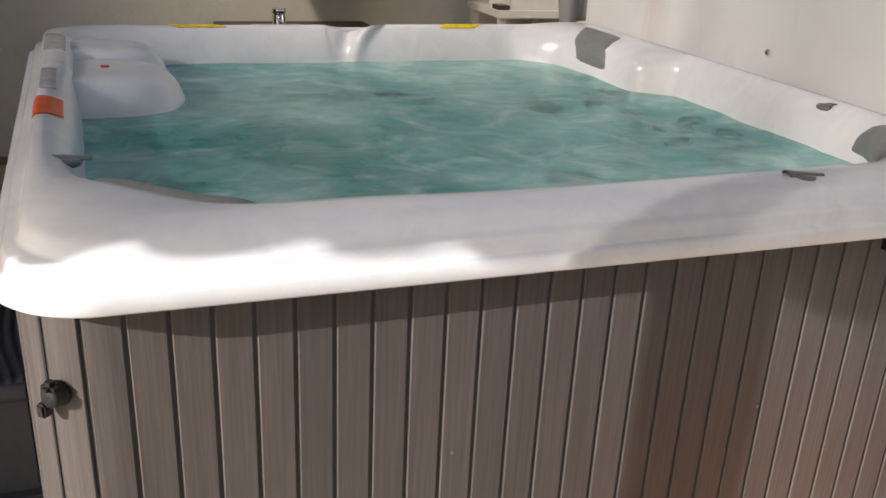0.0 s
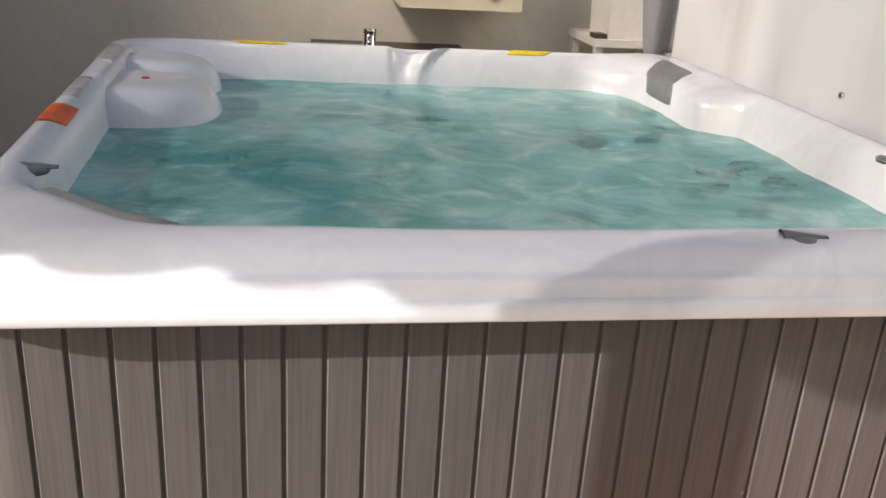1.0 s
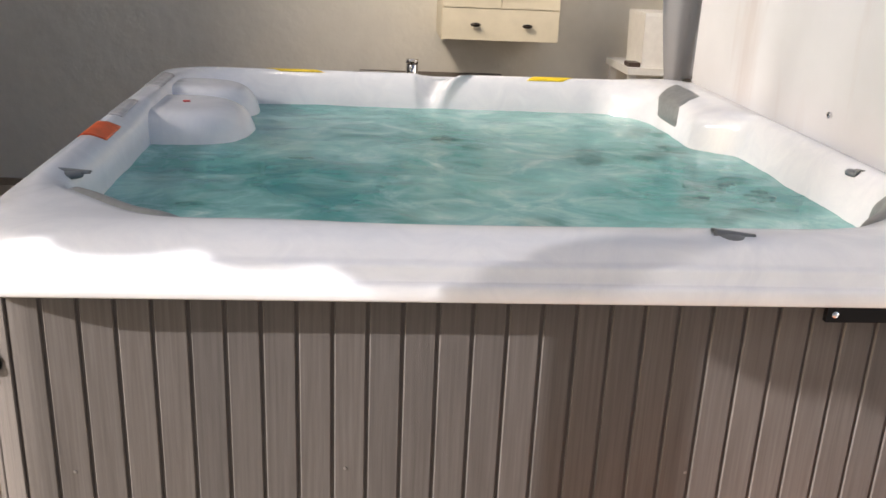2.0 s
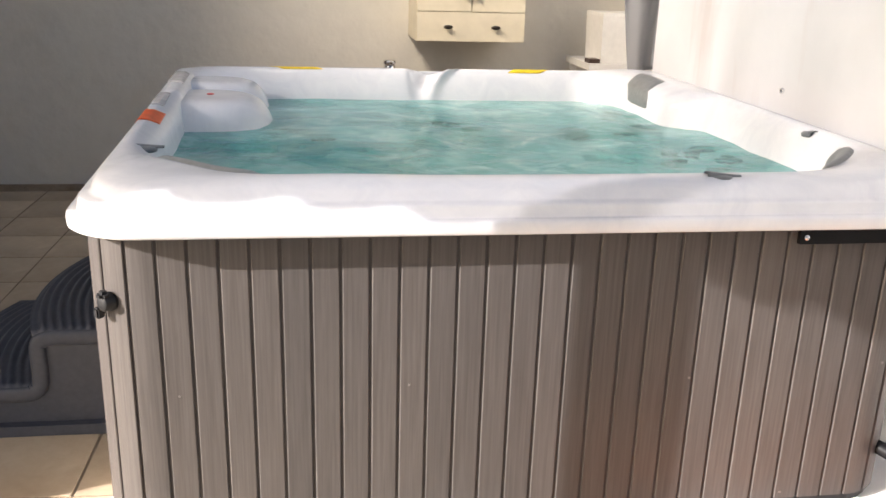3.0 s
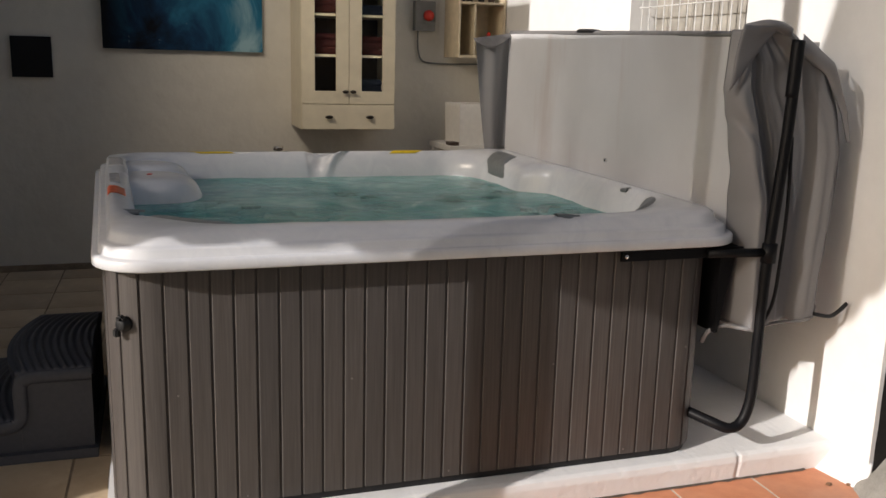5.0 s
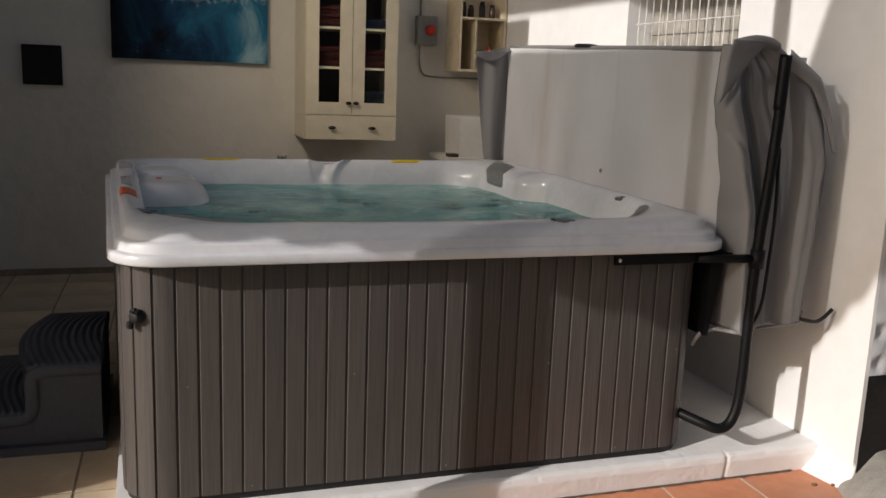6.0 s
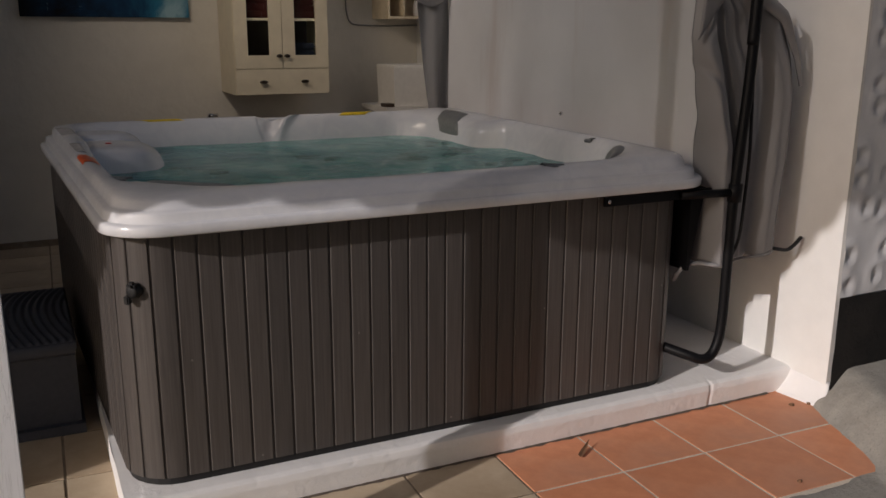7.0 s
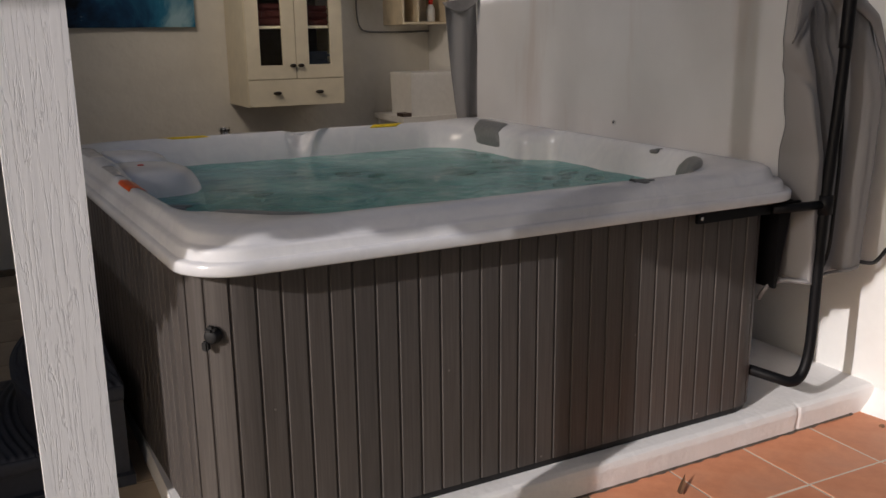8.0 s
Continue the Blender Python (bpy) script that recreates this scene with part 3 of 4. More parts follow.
part("backrest", mound(0.565, 1.87, 0.265, 0.20, 0.414), M_ACRYL, tub, "rounded white acrylic backrest mound", smooth=True)


def pad(i0, i1, k0, k1, lift, bm=None, n=24, m=10):
    """A soft pad lying on the shell between loop and ring places."""
    def fn(u, v):
        i, k = i0 + (i1 - i0) * u, k0 + (k1 - k0) * v
        e = (1 - abs(2 * u - 1) ** 5) * (1 - abs(2 * v - 1) ** 5)
        return shell_point(i, k) + shell_normal(i, k) * (lift * e ** 0.5 - 0.004 if e > 0 else -0.004)
    return grid(fn, n, m, bm)


QF, QR, QB, QL = 0, NS + NC, 2 * (NS + NC), 3 * (NS + NC)
part("pillow", pad(QL + NS + 1.0, QL + NS + NC + 6.5, 14.6, 17.7, 0.018), M_PILLOW, tub, "soft grey moulded headrest", smooth=True)
part("pillow", pad(NS + 2.0, NS + NC + 2.0, 14.8, 17.7, 0.016), M_PILLOW, tub, "soft grey moulded headrest", smooth=True)
part("pillow", pad(QR + NS - 20.0, QR + NS + 0.5, 13.7, 17.7, 0.016), M_PILLOW, tub, "soft grey moulded headrest", smooth=True)


def valve(x, y, z, turn, tilt=0.0):
    """A grey diverter handle with a tapered grip."""
    m = Matrix.Translation((x, y, z)) @ Matrix.Rotation(radians(turn), 4, "Z") @ Matrix.Rotation(radians(tilt), 4, "X")
    bm = lathe([(0.030, -0.006), (0.032, 0.002), (0.027, 0.007), (0.014, 0.009)], (0, 0, 0), 24)
    bmesh.ops.transform(bm, matrix=m, verts=bm.verts)
    body = part("valve", bm, M_KNOB, tub, "grey plastic diverter valve", smooth=True)
    bm = grid(lambda u, v: (-0.036 + 0.085 * u, (0.017 - 0.009 * u) * math.cos(math.pi * v), 0.003 + (0.014 - 0.008 * u) * math.sin(math.pi * v)), 10, 8)
    bmesh.ops.holes_fill(bm, edges=bm.edges[:], sides=0)
    bmesh.ops.transform(bm, matrix=m, verts=bm.verts)
    part("grip", bm, M_KNOB, body, smooth=True)


valve(1.98, 0.053, 1.015, -8)
valve(2.542, 0.615, 1.018, 78)
valve(0.552, 0.50, 0.997, 4)


def patch_on(i0, i1, k0, k1, name, mat, label):
    """A thin sticker that follows the rim between loop and ring places."""
    def fn(u, v):
        i, k = i0 + (i1 - i0) * u, k0 + (k1 - k0) * v
        return shell_point(i, k) + shell_normal(i, k) * 0.0025
    return part(name, slab(fn, 10, 14, (0, 0, -0.0015)), mat, tub, label, smooth=True)


def left_at(y):
    return QL + NS * (2.0 - y) / 1.807


def back_at(x):
    return QB + NS * (2.42 - x) / 1.74


patch_on(left_at(1.02), left_at(0.84), 11.0, 14.2, "sticker", M_ORANGE, "orange warning sticker")
patch_on(back_at(1.06), back_at(0.875), 13.2, 14.8, "sticker", M_YELLOW, "yellow warning sticker")
patch_on(back_at(2.13), back_at(1.965), 13.4, 15.2, "sticker", M_YELLOW, "yellow warning sticker")
patch_on(left_at(1.95), left_at(1.62), 12.0, 14.6, "control_panel", M_FILM, "control panel under clear film with small print")
patch_on(left_at(1.36), left_at(1.12), 12.0, 13.6, "film_label", M_FILM, "clear film label with pale print")
patch_on(back_at(1.38), back_at(1.20), 12.9, 14.0, "badge", M_FILM, "pale grey maker plate on the rim")
part("sticker", lathe([(0.013, 0.0), (0.013, 0.004), (0.011, 0.005)], (0.62, 1.50, 1.0005), 12), M_RED, tub, "small red printed mark")

def water_z(x, y):
    """Height of the stirred surface."""
    return 0.905 + 0.006 * noise.noise(Vector((x * 4, y * 5, 0))) + 0.0020 * noise.noise(Vector((x * 13, y * 16, 2))) + 0.0005 * noise.noise(Vector((x * 34, y * 40, 4)))


# inlets in the seats, seen through the water
rng = random.Random(12)
JETS = [(1.003, 1.321, 0.050), (1.03, 1.22, 0.030), (0.93, 1.40, 0.040), (1.509, 1.505, 0.044), (1.60, 1.38, 0.026), (0.66, 0.88, 0.030), (0.79, 0.66, 0.030), (1.991, 1.376, 0.034), (1.975, 1.24, 0.045), (1.93, 1.28, 0.026), (1.70, 0.52, 0.050)]
JETS += [(2.294, 1.759, 0.030), (2.36, 1.70, 0.020), (2.25, 1.66, 0.022), (2.20, 1.318, 0.034), (2.16, 1.28, 0.024), (2.24, 1.36, 0.024), (2.321, 1.423, 0.028), (2.30, 1.50, 0.018)]
JETS += [(2.36, 0.992, 0.030), (2.31, 0.96, 0.022), (2.383, 0.822, 0.030), (2.40, 0.87, 0.016), (2.164, 0.761, 0.026), (2.20, 0.80, 0.016), (2.166, 0.573, 0.026), (2.267, 0.667, 0.030), (2.23, 0.61, 0.018), (2.22, 0.93, 0.018), (2.285, 0.90, 0.018)]
for jx, jy, r in JETS:
    jz = water_z(jx, jy) - 0.009
    bm = bmesh.new()
    lobes, turn = rng.choice((4, 5, 6)), rng.uniform(0, 6)

    def jet_ring(q, h):
        pts = []
        for k in range(28):
            a = math.tau * k / 28
            wob = 1 + 0.10 * math.sin(lobes * a + turn) + 0.9 * noise.noise(Vector((math.cos(a) * 1.6 + 5 * jy, math.sin(a) * 1.6, jx * 9)))
            pts.append(bm.verts.new((jx + r * q * wob * math.cos(a) * 1.25, jy + r * q * wob * math.sin(a), jz + h)))
        return pts

    rings = [jet_ring(q, h) for q, h in ((0.9, -0.012), (1.0, 0.0), (0.75, 0.003), (0.40, 0.004))]
    for a, b in zip(rings, rings[1:]):
        for k in range(28):
            bm.faces.new((a[k], a[(k + 1) % 28], b[(k + 1) % 28], b[k]))
    bm.faces.new(rings[-1])
    ring = part("jet", bm, M_JET, tub, "dark grey hydro jet", smooth=True)
    part("nozzle", lathe([(r * 0.20, -0.006), (r * 0.22, 0.005), (r * 0.12, 0.0055)], (jx, jy, jz), 10), M_JET, ring, smooth=True)

# skirt: planks with recessed joints, following the rounded outline
SK = (0.478, 2.585, 0.0, 2.17, 0.15)
PITCH = 0.0686


def skirt_path(s):
    """Place and outward normal at arc length s from the front side's start."""
    x0, x1, y0, y1, r = SK
    w, d, q = x1 - x0 - 2 * r, y1 - y0 - 2 * r, math.pi * r / 2
    s %= 2 * (w + d) + 4 * q
    for (px, py), (dx, dy), ln, (cx, cy), a0 in (((x0 + r, y0), (1, 0), w, (x1 - r, y0 + r), -90), ((x1, y0 + r), (0, 1), d, (x1 - r, y1 - r), 0), ((x1 - r, y1), (-1, 0), w, (x0 + r, y1 - r), 90), ((x0, y1 - r), (0, -1), d, (x0 + r, y0 + r), 180)):
        if s < ln:
            return Vector((skewed(px + dx * s, py + dy * s), py + dy * s, 0)), Vector((dy, -dx, 0))
        s -= ln
        if s < q:
            a = radians(a0) + s / r
            n = Vector((math.cos(a), math.sin(a), 0))
            q = Vector((cx, cy, 0)) + r * n
            return Vector((skewed(q.x, q.y), q.y, 0)), n
        s -= q


bm = bmesh.new()
total = 2 * (SK[1] - SK[0] + SK[3] - SK[2] - 4 * SK[4]) + math.tau * SK[4]
n_back = 200
grid(lambda u, v: tuple(skirt_path(u * total)[0] - skirt_path(u * total)[1] * 0.0045 + Vector((0, 0, 0.130 + 0.782 * v))), n_back, 1, bm, close_u=True)
part("skirt_backing", bm, M_JOINT, tub, "recessed joints of the planked skirt")
part("base", grid(lambda u, v: tuple(skirt_path(u * total)[0] - skirt_path(u * total)[1] * 0.012 + Vector((0, 0, 0.1025 + 0.03 * v))), n_back, 1, close_u=True), M_BASE, tub, "black plastic base tray")
S0 = 0.642 - (SK[0] + SK[4])
n_planks = round(total / PITCH)
step = total / n_planks
for k in range(n_planks):
    s = S0 + k * step
    straight = (skirt_path(s)[1] - skirt_path(s + step)[1]).length < 1e-6
    offs = [(0.0055, -0.008), (0.0060, -0.003), (0.0085, 0.0)] + ([(0.04, 0.0)] if straight else [(0.022, 0), (0.033, 0), (0.044, 0), (0.055, 0)]) + [(step - 0.003, 0.0), (step - 0.001, -0.002), (step - 0.001, -0.008)]
    bm = bmesh.new()
    cols = []
    for ds, h in offs:
        p, n = skirt_path(s + ds)
        q = p + n * h
        cols.append((bm.verts.new((q.x, q.y, 0.130)), bm.verts.new((q.x, q.y, 0.914))))
    for a, b in zip(cols, cols[1:]):
        bm.faces.new((a[0], b[0], b[1], a[1]))
    bm.faces.new([c[0] for c in cols][::-1])
    part("plank", bm, M_PLANK, tub)
# screws half way up and near the foot of some planks
for x, z in ((0.678, 0.510), (1.219, 0.517), (1.938, 0.505), (2.471, 0.527), (0.88, 0.150), (1.56, 0.150), (2.24, 0.150)):
    part("screw", lathe([(0.0036, 0.0), (0.0036, 0.0012), (0.0015, 0.0016)], (x, 0.0, z), 8, "Y"), M_SCREW, tub)

# cover lock on the rounded corner
lk = part("cover_lock", lathe([(0.022, -0.004), (0.023, 0.004), (0.019, 0.008), (0.019, 0.022), (0.016, 0.025), (0.006, 0.026)], base_of(tub), 20, "Y"), M_BLACK, tub, "black plastic cover lock with buckle", smooth=True)
lk.location = Vector((0.535, 0.030, 0.742)) - base_of(tub)
lk.rotation_euler = (0, 0, radians(-42))
bm = box(-0.014, 0.014, -0.032, -0.004, 0.008, 0.030)
bmesh.ops.bevel(bm, geom=bm.edges[:], offset=0.008, segments=4, affect="EDGES")
me = bpy.data.meshes.new("buckle")
bm.to_mesh(me)
me.materials.append(M_BLACK)
buckle = new("buckle", me)
buckle.parent = lk
bm = box(-0.024, -0.006, -0.032, -0.010, -0.038, -0.012)
bmesh.ops.bevel(bm, geom=bm.edges[:], offset=0.004, segments=2, affect="EDGES")
me = bpy.data.meshes.new("key_tab")
bm.to_mesh(me)
me.materials.append(M_BLACK)
tab = new("key_tab", me)
tab.parent = lk

# water, stirred by the pumps
edge = [shell_point(i, 18.0) for i in range(NP)]
cx, cy = 1.45, 1.05
def water_polar(u, v):
    e = edge[int(round(u * NP)) % NP]
    x, y = cx + (e.x - cx) * v * 1.004, cy + (e.y - cy) * v * 1.004
    return (x, y, water_z(x, y))
solid("water", grid(water_polar, NP, 110, close_u=True), M_WATER, "turquoise bubbling water filling the hot tub", "water", kind="structure", smooth=True)

# ---- the folded cover and its lifter ----
cover = thing("tub_cover", (2.85, 1.2, 0.6), "folded grey vinyl tub cover standing upright beside the tub", "tub cover")


def panel(x, zt, zb):
    def fn(u, v):
        y, z = 0.02 + 2.32 * u, zb + (zt + 0.055 * u - zb) * v
        return (x + 0.006 * noise.noise(Vector((y * 2.2, z * 1.2, x))) + 0.004 * math.sin(y * 5.3) * v, y, z)
    return fn


part("panel", slab(panel(2.680, 1.648, 0.62), 60, 30, (0.10, 0, 0)), M_VINYL, cover, "smooth grey vinyl foam panel", smooth=False)
part("panel", slab(panel(2.81, 1.635, 0.62), 40, 20, (0.13, 0, 0)), M_VINYL, cover)
part("piping", tube([(2.69, 0.05 + 2.28 * k / 12, 1.655 + 0.055 * k / 12) for k in range(13)], 0.012, 8), M_VINYL_D, cover, "dark stitched seam", smooth=True)
part("handle", tube(smooth_path([(2.70, 1.25, 1.69), (2.68, 1.3, 1.695), (2.68, 1.42, 1.698), (2.70, 1.47, 1.695)], 4), 0.010, 8), M_BLACK, cover, "black strap handle", smooth=True)
eyelet = part("eyelet", lathe([(0.010, -0.004), (0.011, 0.003), (0.009, 0.006), (0.005, 0.006)], (2.678, 1.071, 1.093), 14, "X"), M_CHROME, cover, "small metal eyelet", smooth=True)
part("eyelet_hole", lathe([(0.0048, 0.0), (0.0048, 0.0065), (0.002, 0.007)], (2.678, 1.071, 1.093), 10, "X"), M_BLACK, eyelet)


def along(table, q, ease=True):
    """Reading of a table of (place, value), places falling or rising."""
    up = table[0][0] < table[-1][0]
    pts = table if up else table[::-1]
    if q <= pts[0][0]:
        return pts[0][1]
    for (a, ya), (b, yb) in zip(pts, pts[1:]):
        if q <= b:
            t = (q - a) / (b - a)
            return ya + (yb - ya) * (t * t * (3 - 2 * t) if ease else t)
    return pts[-1][1]


FLAP_LEFT = ((1.665, 2.545), (1.46, 2.530), (1.33, 2.575), (1.06, 2.650), (0.90, 2.660), (0.60, 2.665))
FLAP_LEFT_Y = ((1.665, -0.010), (1.46, -0.010), (1.20, 0.025), (1.04, 0.075), (0.60, 0.075))
FLAP_RIGHT = ((1.665, 2.800), (1.556, 2.965), (1.40, 3.035), (1.245, 3.072), (0.89, 3.045), (0.64, 3.030))
FOLDS = ((0.10, -0.064), (0.17, -0.060), (0.25, 0.012), (0.31, 0.012), (0.34, -0.018), (0.44, -0.014), (0.52, 0.004), (0.60, 0.0), (0.76, -0.058), (0.83, -0.064), (0.93, -0.030), (1.0, 0.004))


def front_drape(u, v):
    bot = 0.600 + 0.05 * max(0.0, u - 0.45) / 0.55 - 0.016 * abs(math.sin(math.pi * u / 0.46)) + 0.006 * math.sin(33 * u)
    z = 1.665 + (bot - 1.665) * v
    xl, xr = along(FLAP_LEFT, z, False), along(FLAP_RIGHT, z, False)
    x = xl + (xr - xl) * u
    w = u + 0.018 * math.sin(3.5 * v + 4 * u) * math.sin(math.pi * u)
    y = along(FOLDS, w) * (0.60 + 0.40 * min(1.0, v / 0.3))
    if u < 0.10:
        t = 1 - u / 0.10
        y = y * (1 - t * t) + along(FLAP_LEFT_Y, z) * t * t
    y += 0.010 * noise.noise(Vector((u * 5, v * 4, 1))) * min(1, u / 0.1) + 0.005 * noise.noise(Vector((u * 13, v * 9, 4)))
    crease = math.exp(-(((u - 0.90 - 0.05 * (v - 0.5)) / 0.022) ** 2) - ((v - 0.50) / 0.10) ** 2)
    tuck = math.exp(-(((v - 0.30 - 0.5 * (u - 0.06)) / 0.022) ** 2) - ((u - 0.06) / 0.07) ** 2)
    pinch = math.exp(-(((v - 0.16 + 0.7 * (u - 0.12)) / 0.018) ** 2) - ((u - 0.10) / 0.08) ** 2)
    y += 0.030 * crease + 0.018 * tuck + 0.012 * pinch
    return (x, max(-0.066, min(y, 0.012 if x > 2.672 else 0.08)), z)


part("end_flap", slab(front_drape, 150, 80, (0, 0.006, 0)), M_DRAPE, cover, "creased hanging vinyl flap, its shade put into the colour", smooth=True)


def ear(u, v):
    x = 2.535 + 0.165 * u - 0.015 * v * (1 - u)
    z = 1.678 - (0.205 * (1 - u) ** 1.1 + 0.015) * v
    return (x, -0.088 + 0.035 * v + 0.02 * u + 0.006 * math.sin(5 * v), z)


part("flap_fold", slab(ear, 12, 10, (0, 0.006, 0)), M_DRAPE, cover, "folded-over flap corner", smooth=True)


def ear_right(u, v):
    z0 = 1.655 - 0.38 * u
    x1 = along(FLAP_RIGHT, z0, False) + 0.012
    x = x1 - 0.075 * v * (1 - 0.75 * u)
    return (x, -0.030 - 0.045 * math.sin(math.pi * v * 0.75) * (1 - 0.6 * u), z0 + 0.004 - 0.05 * v * (1 - u))


part("flap_fold", slab(ear_right, 20, 8, (0, 0.006, 0)), M_DRAPE, cover, "long folded-over edge of the flap", smooth=True)
part("flap_roll", tube(smooth_path([(2.60, 0.0, 1.668), (2.655, -0.04, 1.684), (2.71, -0.045, 1.68), (2.76, -0.03, 1.665)], 5), 0.018, 10), M_DRAPE, cover, smooth=True)


def back_drape(u, v):
    x = 2.475 + 0.085 * v + (0.215 - 0.085 * v) * u
    z = 1.655 + 0.03 * u - 0.66 * v
    return (x, 2.345 + 0.02 * math.sin(u * 8 + v * 2.5), z)


part("end_flap", slab(back_drape, 24, 24, (0, 0.006, 0)), M_DRAPE, cover, "creased hanging vinyl flap", smooth=True)
part("flap_fold", slab(lambda u, v: (2.455 + 0.235 * u, 2.33 - 0.03 * v, 1.672 + 0.035 * u - (0.02 + 0.05 * math.sin(math.pi * min(1, u * 1.1))) * v), 10, 6, (0, 0.012, 0)), M_VINYL_D, cover, smooth=True)


def hem(points):
    return tube(smooth_path(points, 5), 0.006, 6)


part("hem", hem([(2.665, 0.07, 0.600), (2.70, -0.055, 0.592), (2.78, -0.012, 0.588), (2.86, -0.02, 0.600), (2.96, -0.06, 0.618), (3.03, -0.005, 0.650)]), M_VINYL_D, cover)
part("strap", tube(smooth_path([(2.580, 0.060, 0.520), (2.584, 0.045, 0.552), (2.605, 0.03, 0.580), (2.645, 0.01, 0.594), (2.69, -0.055, 0.596), (2.74, -0.04, 0.59)], 5), 0.009, 8), M_DRAPE, cover, "pale vinyl tie strap", smooth=True)
part("strap", tube(smooth_path([(2.98, -0.05, 0.635), (3.05, -0.06, 0.622), (3.09, -0.06, 0.635), (3.13, -0.06, 0.668)], 5), 0.008, 6), M_BLACK, cover, "black strap with buckle", smooth=True)

lifter = thing("cover_lifter", (2.79, -0.06, 0.21), "black tubular steel cover lifter beside the tub", "cover lifter")
BY = -0.07
part("lift_bar", tube(smooth_path([(2.775, BY, 1.62), (2.765, BY, 1.30), (2.737, BY, 0.885), (2.731, BY, 0.60), (2.729, BY, 0.38), (2.715, BY, 0.28), (2.685, BY, 0.228), (2.64, BY + 0.004, 0.216), (2.595, BY + 0.035, 0.230), (2.53, BY + 0.12, 0.252)], 6), 0.020, 12), M_STEEL, lifter, smooth=True)
part("bar_cap", tube([(2.774, BY, 1.635), (2.772, BY, 1.62), (2.768, BY, 1.46), (2.767, BY, 1.44)], 0.0225, 14), M_STEEL, lifter, smooth=True)
part("arm", box(2.165, 2.66, -0.030, -0.016, 0.868, 0.902), M_STEEL, lifter, bevel=0.003)
part("arm_tube", tube([(2.5, -0.045, 0.886), (2.74, BY, 0.886)], 0.016, 10), M_STEEL, lifter, smooth=True)
part("collar", tube([(2.7385, BY, 0.85), (2.7405, BY, 0.92)], 0.028, 12), M_STEEL, lifter, smooth=True)
part("bolt", lathe([(0.007, 0.0), (0.007, 0.004), (0.003, 0.006)], (2.180, -0.030, 0.886), 10, "Y"), M_CHROME, lifter)
# black wedge put in for the shade of the gap between skirt and flap
bm = box(2.592, 2.66, 0.005, 0.20, 0.57, 0.90)
for v in bm.verts:
    if v.co.z < 0.7 and v.co.x > 2.62:
        v.co.x = 2.605
part("bracket", bm, M_STEEL, lifter, "black tapered wedge for the shade in the gap beside the tub", bevel=0.004)
part("cord", tube(smooth_path([(2.800, -0.055, 1.30), (2.808, -0.06, 1.05), (2.80, -0.062, 0.85), (2.785, -0.065, 0.70), (2.755, -0.05, 0.60)], 5), 0.007, 6), M_BLACK, lifter, smooth=True)

# ---- spa steps ----
steps = thing("spa_steps", (0.02, 1.1, 0.01), "dark slate-grey plastic two-tier spa steps", "steps")


YS0, YS1 = 0.765, 1.55


def bowed(x0, y):
    """The bulging far side of a tier at depth y."""
    t = (y - YS0) / (YS1 - YS0)
    return x0 - 0.075 * (1 - (2 * t - 0.95) ** 2)


def bowed_body(x0, x1, y0, y1, z0, z1, flare):
    bm = bmesh.new()
    slices = []
    for k in range(17):
        y = y0 + (y1 - y0) * k / 16
        xl = bowed(x0, y)
        slices.append([bm.verts.new(p) for p in ((xl - flare, y, z0), (x1, y, z0), (x1, y, z1), (xl + 0.015, y, z1), (xl, y, z1 - 0.015))])
    for a, b in zip(slices, slices[1:]):
        for k in range(5):
            bm.faces.new((a[k], b[k], b[(k + 1) % 5], a[(k + 1) % 5]))
    bm.faces.new(slices[0])
    bm.faces.new(slices[-1][::-1])
    return bm


part("lower_body", bowed_body(-0.155, 0.37, YS0 + 0.012, YS1, 0.02, 0.165, 0.02), M_STEP, steps)
part("upper_body", bowed_body(0.135, 0.378, YS0 + 0.010, YS1 - 0.006, 0.03, 0.355, 0.0), M_STEP, steps)
part("base_rim", bowed_body(-0.19, 0.39, YS0 - 0.022, YS1 + 0.02, 0.008, 0.046, 0.012), M_STEP, steps, "flared foot of the steps", bevel=0.006)


def band(points, half, deep):
    """A raised moulded band on the side of the steps, along points in x and z."""
    pts = smooth_path([(x, 0, z) for x, z in points], 6)
    def fn(u, v):
        k = u * (len(pts) - 1)
        i = min(int(k), len(pts) - 2)
        p, d = pts[i].lerp(pts[i + 1], k - i), (pts[i + 1] - pts[i]).normalized()
        n = Vector((-d.z, 0, d.x))
        a = math.pi * v
        q = p - n * half * math.cos(a)
        return (q.x, YS0 + 0.014 - deep * math.sin(a) ** 0.45, q.z)
    return grid(fn, len(pts) * 2, 10)


part("nosing", band([(-0.20, 0.148), (-0.05, 0.148), (0.07, 0.148), (0.112, 0.162), (0.127, 0.20), (0.127, 0.29), (0.135, 0.326), (0.175, 0.340), (0.25, 0.340), (0.38, 0.340)], 0.026, 0.024), M_STEP, steps, "rounded band following the two tiers", smooth=True)


def tread(x0, x1, z, pitch):
    """A domed tread with curved anti-slip ribs that follow its bulging side."""
    def fn(u, v):
        y = YS0 + 0.004 + (YS1 - YS0 - 0.010) * v
        xl = bowed(x0, y)
        x = xl + (x1 - xl) * u
        edge = min(1, u / 0.04, (1 - u) / 0.03, v / 0.03, (1 - v) / 0.04)
        side = min(1, u / 0.16)
        dome = 0.022 * math.sin(math.pi * v) ** 0.7 * side ** 0.5 - 0.018 * (1 - side) ** 2
        return (x, y, z + dome * edge + 0.005 * edge * math.sin(math.tau * (x - xl) / pitch))
    return slab(fn, 130, 28, (0, 0, -0.03))


part("tread", tread(0.125, 0.385, 0.366, 0.029), M_STEP, steps, "ribbed domed tread", smooth=True)
